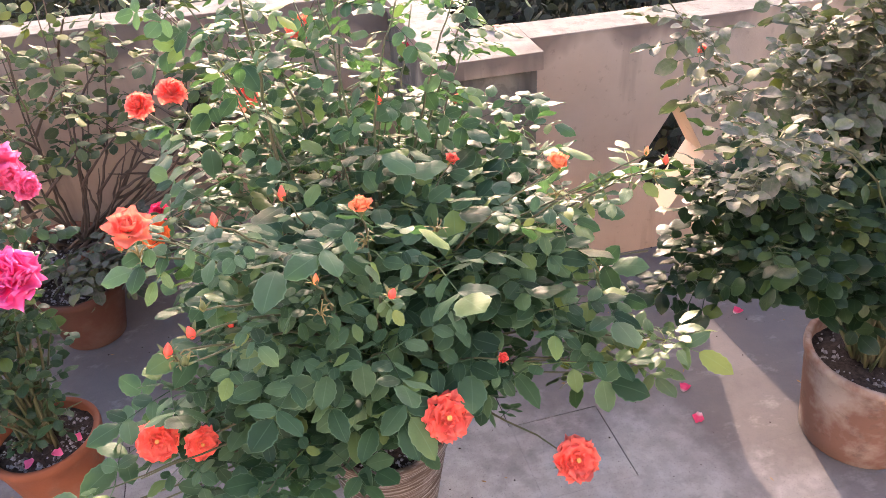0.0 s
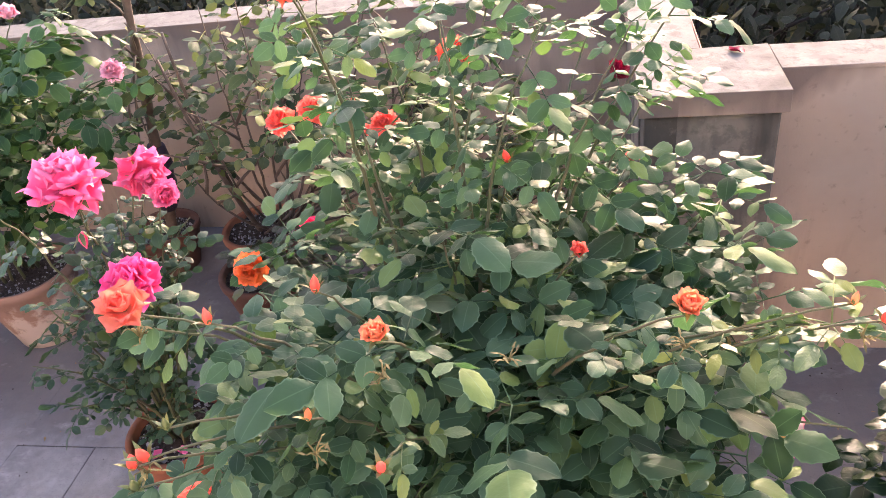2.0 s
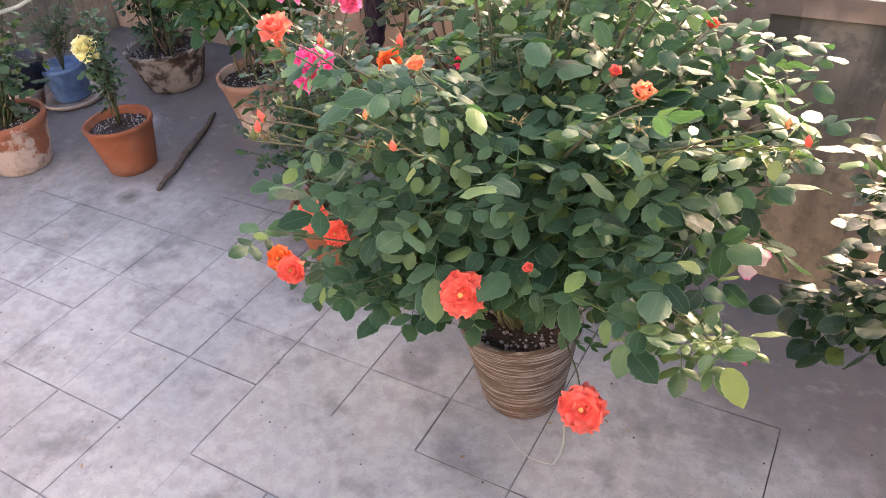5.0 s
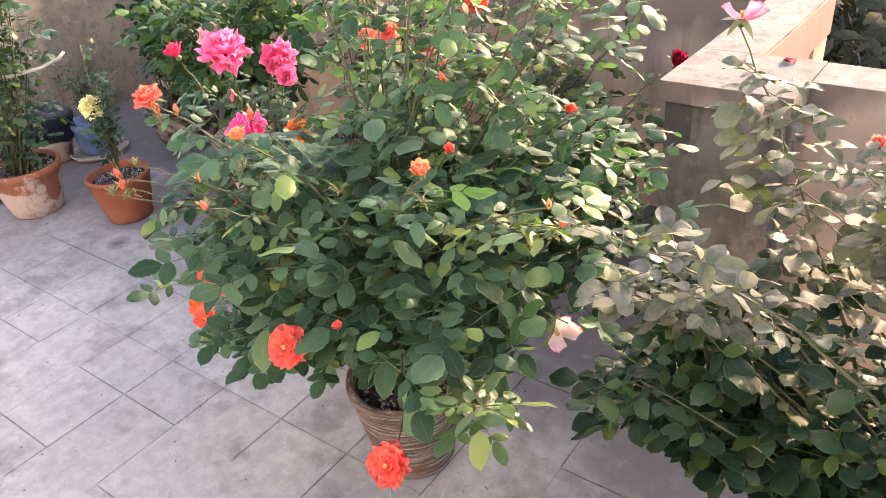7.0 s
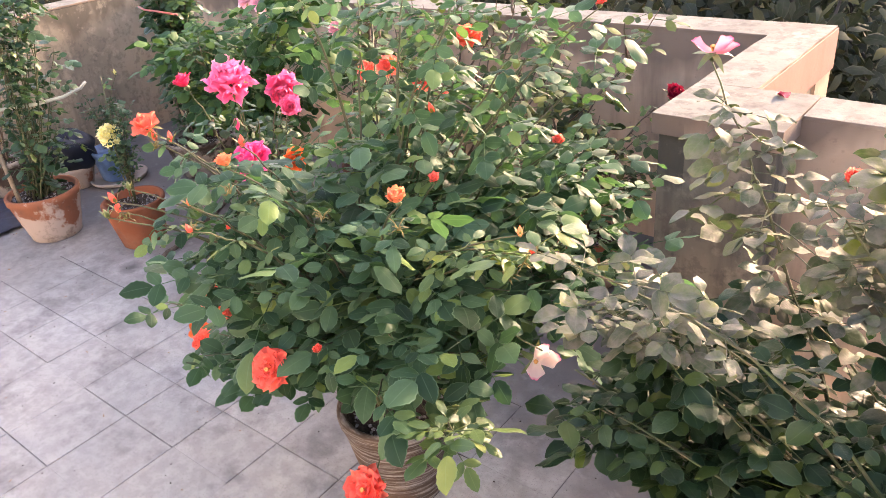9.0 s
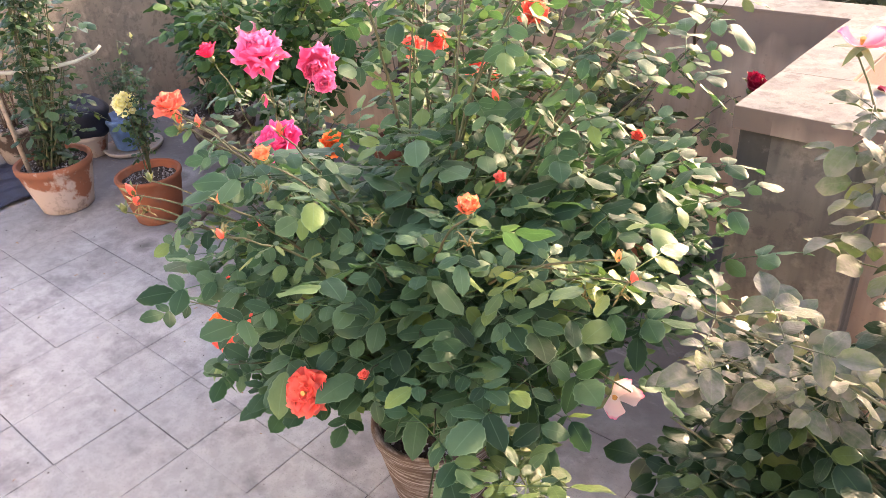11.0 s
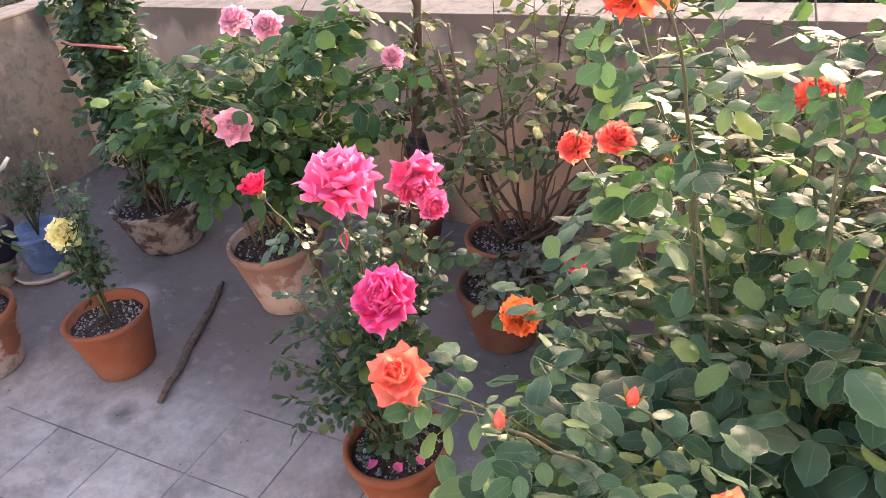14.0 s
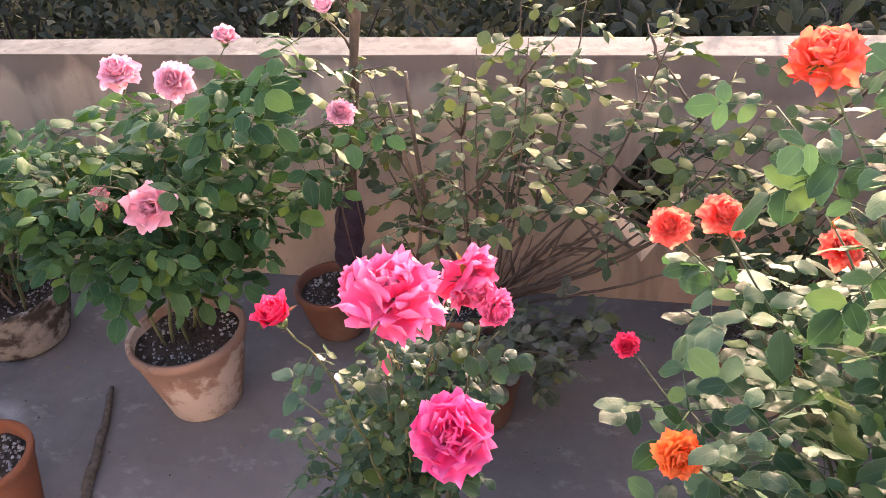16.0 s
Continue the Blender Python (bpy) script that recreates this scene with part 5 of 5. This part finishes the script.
P12 = (-3.20, 2.21, 0.0)
nv = thing("small_pot", P12, "small clay pot holding a dark navy plastic bag", "pot")
bm = bmesh.new()
lathe(bm, [(0.07, 0.0), (0.078, 0.01), (0.105, 0.11), (0.112, 0.12), (0.112, 0.14), (0.098, 0.142), (0.092, 0.11), (0.02, 0.10)], 32, 0.01, 5)
part("pot", bm, M_CLAY_OLD, nv)
bm = bmesh.new()
lathe(bm, [(0.07, 0.10), (0.108, 0.145), (0.150, 0.19), (0.140, 0.25), (0.158, 0.29), (0.10, 0.335), (0.05, 0.30), (0.02, 0.31)], 32, 0.14, 6)
part("bag", bm, M_NAVY, nv, "crumpled navy plastic bag")

# further pot and sheet at the far side
P13 = (-3.50, 1.92, 0.0)
fp = plant(P13, "dry twiggy rose in a grey pot near the side wall")
pot("pot", fp, 0.15, 0.11, 0.24, M_CLAY_GREY, 0.03, "plain", 13, 0.03)
sh = Shrub(fp, P13, L_DULL, 33, M_CANE_OLD, 30, 0.045, 0.3, 0.005, 0.9)
for k in range(12):
    sh.grow(root(sh.rng, (-3.50, 1.92, 0.2), 0.05), in_blob(sh.rng, (-3.42, 1.9, 0.85), (0.22, 0.2, 0.4), 0.4), 0.7, k < 4)
bloom(fp, (-3.36, 1.82, 1.06), "cup", 0.055, M_CORAL, "small faded coral rose", 130, (0.6, -0.4, 0.5))
sh.finish((-2.5, 1.4, 1.0))

bm = bmesh.new()
bmesh.ops.create_grid(bm, x_segments=26, y_segments=20, size=0.5)
for v in bm.verts:
    x, y = v.co.x, v.co.y
    v.co = Vector((x * 0.62, y * 0.46, 0.012 + 0.09 * max(0, 1 - (x * x + y * y) * 3.4) * (0.65 + 0.5 * noise.noise(Vector((x * 9, y * 4, 1)))) + 0.02 * abs(noise.noise(Vector((x * 26, y * 9, 5))))))
ob = tagged(part("folded_sheet", bm, M_CLOTH, None), "crumpled dark blue plastic sheet lying on the floor", "sheet")
ob.location = (-3.22, 1.62, 0.0)
so = ob.modifiers.new("thickness", "SOLIDIFY")
so.thickness = 0.004

EP = (-1.37, 3.035, 0.0)
ep = thing("potted_rose", EP, "old bare rose trunk in dark wrap in a clay pot", "potted plant", "potted roses")
pot("pot", ep, 0.148, 0.104, 0.21, M_CLAY_DARK, 0.030, "plain", 15, 0.04)
trunk = bezier(np.array((0.05, -0.03, 0.16)), np.array((0.15, -0.09, 0.55)), np.array((0.275, -0.075, 1.36)), 26)
s = Soup()
s.add(*tube(trunk, [0.027 - 0.0005 * k + 0.003 * math.sin(k * 1.7) for k in range(26)], 9))
link("trunk", s.mesh("trunk"), M_CANE_OLD, ep, "thick grey-brown old trunk")
s = Soup()
s.add(*tube(trunk[5:13], [0.036, 0.050, 0.046, 0.055, 0.048, 0.054, 0.044, 0.033], 14))
link("wrap", s.mesh("wrap"), M_PURPLE, ep, "dark violet plastic wrapped round the trunk")
for k, (x, y, z) in enumerate(((0.17, -0.16, 0.52), (0.22, -0.17, 0.66), (0.10, -0.15, 0.60))):  # dry shoots that hang down
    s = Soup()
    s.add(*tube(bezier(trunk[17 + k], trunk[17 + k] + np.array((-0.05 + 0.06 * k, -0.16, 0.06)), np.array((x, y, z - 0.1)), 14), np.linspace(0.006, 0.002, 14), 6))
    link("dry_shoot", s.mesh("dry_shoot"), M_CANE_OLD, ep)
sh = Shrub(ep, EP, L_DULL, 51, M_CANE_OLD, 60, 0.040, 0.3, 0.005, 1.2)
for k in range(10):
    b = trunk[14 + k] + np.array(EP)
    sh.grow(b, b + np.array((sh.rng.uniform(-0.24, 0.20), sh.rng.uniform(-0.24, 0.02), sh.rng.uniform(-0.04, 0.20))), 0.9, False, start=0.3)
sh.finish((-1.2, 2.0, 1.2))

# ---- loose things ----
s = Soup()
s.add(*tube(bezier(np.array((0.262, 1.376, 0.002)), np.array((0.33, 1.30, 0.002)), np.array((0.424, 1.332, 0.002)), 9), [0.0014] * 9, 6))
s.add(*tube(bezier(np.array((0.424, 1.332, 0.004)), np.array((0.435, 1.40, 0.004)), np.array((0.395, 1.47, 0.004)), 9), [0.0036] * 9, 8))
tagged(link("wire", s.mesh("wire"), M_WIRE, None), "bent pale wire and hose end beside the ribbed pot", "wire")

s = Soup()
rng = random.Random(4)
n = 16
pts = [(-1.775 - 0.31 * k / (n - 1) + rng.uniform(-0.006, 0.006), 1.885 + 0.675 * k / (n - 1) + rng.uniform(-0.006, 0.006), 0.016 + 0.004 * math.sin(k)) for k in range(n)]
s.add(*tube(pts, [0.006 + 0.0095 * math.sin(math.pi * (0.12 + 0.8 * k / n)) * (1 + 0.25 * rng.uniform(-1, 1)) for k in range(n)], 9))
tagged(link("stick", s.mesh("stick"), M_STICK, None), "crooked grey-brown dry stick lying on the floor", "stick")

# fallen petals and dry leaves
rng = random.Random(12)
for k, (x, y, mat) in enumerate([(1.238, 1.706, M_SPLIT), (1.242, 1.604, M_SPLIT), (1.702, 2.13, M_SPLIT), (0.794, 1.928, M_PINK), (1.62, 2.02, M_SPLIT)]):
    v, f, uv = petal(0.042, 0.044, 0.5, 0.4, rng, 6, 0.08)
    v = v @ rotation(0, -1.35, 0).T @ rotation(0, 0, rng.uniform(0, 6)).T
    v[:, 2] -= v[:, 2].min() - 0.001
    v = np.concatenate([v, v - np.array((0, 0, 0.0008))])
    n0 = len(v) // 2
    s = Soup()
    s.add(v, f + [tuple(reversed([i + n0 for i in q])) for q in f], np.concatenate([uv, uv]))
    ob = link("fallen_petal", s.mesh("fallen_petal"), mat, None)
    ob.location = (x, y, 0.001)
    tagged(ob, "curled pink and white petal fallen on the floor" if mat is M_SPLIT else "curled deep pink petal fallen on the floor", "petal", "fallen petals")
v, f, uv = petal(0.045, 0.05, 0.5, 0.4, rng, 5, 0.08)
v = v @ rotation(0, -1.3, 0).T @ rotation(0, 0, 2.4).T
v[:, 2] -= v[:, 2].min()
s = Soup()
s.add(np.concatenate([v, v - np.array((0, 0, 0.0008))]), f + [tuple(reversed([i + len(v) for i in q])) for q in f], np.concatenate([uv, uv]))
ob = tagged(link("fallen_petal", s.mesh("fallen_petal"), M_CRIMSON, None), "dark crimson petal fallen on the pale coping", "petal", "fallen petals")
ob.location = (0.86, 2.672, TOP + 0.006)
s = Soup()
for k in range(170):
    x, y = rng.uniform(-3.4, 2.6), rng.uniform(0.0, 3.2)
    v, f, uv = leaflet(rng.uniform(0.006, 0.02), rng.uniform(0.003, 0.009), rng, 4)
    v = v @ rotation(rng.uniform(-0.3, 0.3), 0, 0).T @ rotation(0, 0, rng.uniform(0, 6.28)).T
    v[:, 2] -= v[:, 2].min() - 0.0012
    s.add(v + np.array((x, y, 0)), f, uv)
tagged(link("leaf_litter", s.mesh("leaf_litter"), M_DRY, None), "scattered bits of dry leaf on the floor", "leaf litter", kind="stuff")

s = Soup()
for k in range(800):
    x, y, e = rng.uniform(-3.0, 2.2), rng.uniform(0.4, 3.2), 0.0011 + 0.0034 * rng.random() ** 2.2
    v = np.array([(1, 0, 0), (-1, 0, 0), (0, 1, 0), (0, -1, 0), (0, 0, 1), (0, 0, -0.4)], float) * e * np.array([[rng.uniform(0.5, 1.3)] for _ in range(6)])
    s.add(v + np.array((x, y, e * 0.5)), [(0, 2, 4), (2, 1, 4), (1, 3, 4), (3, 0, 4), (2, 0, 5), (1, 2, 5), (3, 1, 5), (0, 3, 5)], np.zeros((6, 2)))
tagged(link("soil_crumbs", s.mesh("soil_crumbs"), M_SOIL, None, smooth=False), "dark crumbs of soil scattered on the floor", "soil", kind="stuff")

# ---- trees beyond the parapet ----
far_rng = random.Random(77)
blade = leaflet(0.125, 0.062, far_rng, 4, 0.2, 0.35, 0.75)


def tree(at, height, spread, seed, clumps=60):
    rng = random.Random(seed)
    t = thing("tree", at, "dark leafy tree standing beyond the parapet", "tree", "trees beyond the terrace")
    s = Soup()
    tip = np.array((rng.uniform(-0.3, 0.3), rng.uniform(-0.3, 0.3), height * 0.72))
    s.add(*tube(bezier(np.zeros(3), np.array((0.1, 0.1, height * 0.4)), tip, 10), np.linspace(0.14, 0.04, 10), 9))
    crown = Soup()
    v0, f0, uv0 = blade
    for k in range(clumps):
        c = in_blob(rng, (0, 0, height * 0.72), (spread, spread, height * 0.30), 0.35)
        b = np.array((0, 0, height * rng.uniform(0.3, 0.6)))
        s.add(*tube(bezier(b, (b + c) / 2 + np.array((0, 0, 0.2)), c, 5), np.linspace(0.03, 0.008, 5), 5))
        for j in range(46):
            p = c + np.array([rng.gauss(0, 0.20), rng.gauss(0, 0.20), rng.gauss(0, 0.15)])
            m = rotation(rng.uniform(-1.2, 1.2), rng.uniform(-0.5, 0.9), rng.uniform(0, 6.28)) * rng.uniform(0.7, 1.3)
            crown.add(v0 @ m.T + p, f0, uv0)
    link("trunk", s.mesh("trunk"), M_BARK, t)
    link("crown", crown.mesh("crown"), M_LEAF_FAR, t)


for k, (x, y, h, w) in enumerate([(-6.2, 7.0, 4.6, 1.5), (-3.6, 7.6, 4.3, 1.5), (-1.2, 6.9, 4.2, 1.4), (1.2, 6.4, 4.5, 1.5), (3.4, 6.0, 4.3, 1.5), (5.4, 6.6, 4.8, 1.6), (-0.2, 9.6, 4.8, 1.7), (2.6, 8.8, 5.0, 1.7), (-6.6, 4.4, 4.3, 1.3), (-4.8, 10.0, 5.0, 1.8), (-9.0, 9.0, 5.0, 1.8), (-7.2, 1.5, 4.2, 1.3)]):
    tree((x, y, -3.4), h, w, 200 + k)
# low tree added close behind the wall to block sun through the back lozenge
tree((0.03, 4.75, -3.4), 4.65, 0.75, 240, 150)

# ---- floor tiles, last ----
meshes = [tile_mesh(k) for k in range(6)]
worn = [tile_mesh(20 + k, 0.0001, 0.0) for k in range(6)]  # joints rubbed full of dirt
rng = random.Random(8)
near = []
for j in range(-14, 8):
    low = Y0 + j * TILE if j >= 0 else Y0 - CUT + (j + 1) * TILE
    for i in range(-9, 16):
        x = X0 + i * TILE
        high = min(low + (CUT if j == -1 else TILE), RIGHT - 0.002 if x + TILE > 0.70 else BACK - 0.002)
        if x < LEFT - 0.06 or x + TILE > 3.45 or low < -2.45 or high - low < 0.04:
            continue
        near.append((abs(low - 1.4) + 0.4 * abs(x + 0.4), x, low, (high - low) / TILE))
near.sort()
SKEW = Matrix.Translation((-0.6, 1.25, 0)) @ Matrix.Rotation(radians(1.4), 4, 'Z') @ Matrix.Translation((0.6, -1.25, 0))  # the tiles lie a little askew
spare = Soup()
for k, (d, x, y, tall) in enumerate(near):
    m = SKEW @ pose(x + GAP / 2, y + GAP / 2, rng.uniform(-0.0004, 0.0), rng.uniform(-0.05, 0.05), rng.uniform(-0.05, 0.05), 0) @ Matrix.Diagonal((1, tall, 1, 1))
    full = y + max(0.0, x - 0.3) + 0.3 * max(0.0, -1.0 - x) > 1.88 or rng.random() < (0.32 if y < 1.0 or (x > 0.1 and y < 1.5) else 0.05)
    me = (worn if full else meshes)[rng.randrange(6)]
    if k < 290:
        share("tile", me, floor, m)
    else:
        v = np.array([m @ w.co for w in me.vertices])
        spare.add(v, [tuple(p.vertices) for p in me.polygons], np.zeros((len(v), 2)))
if spare.count:
    tagged(link("tiles_rest", spare.mesh("tiles_rest"), M_TILE, floor, smooth=False), kind="stuff")
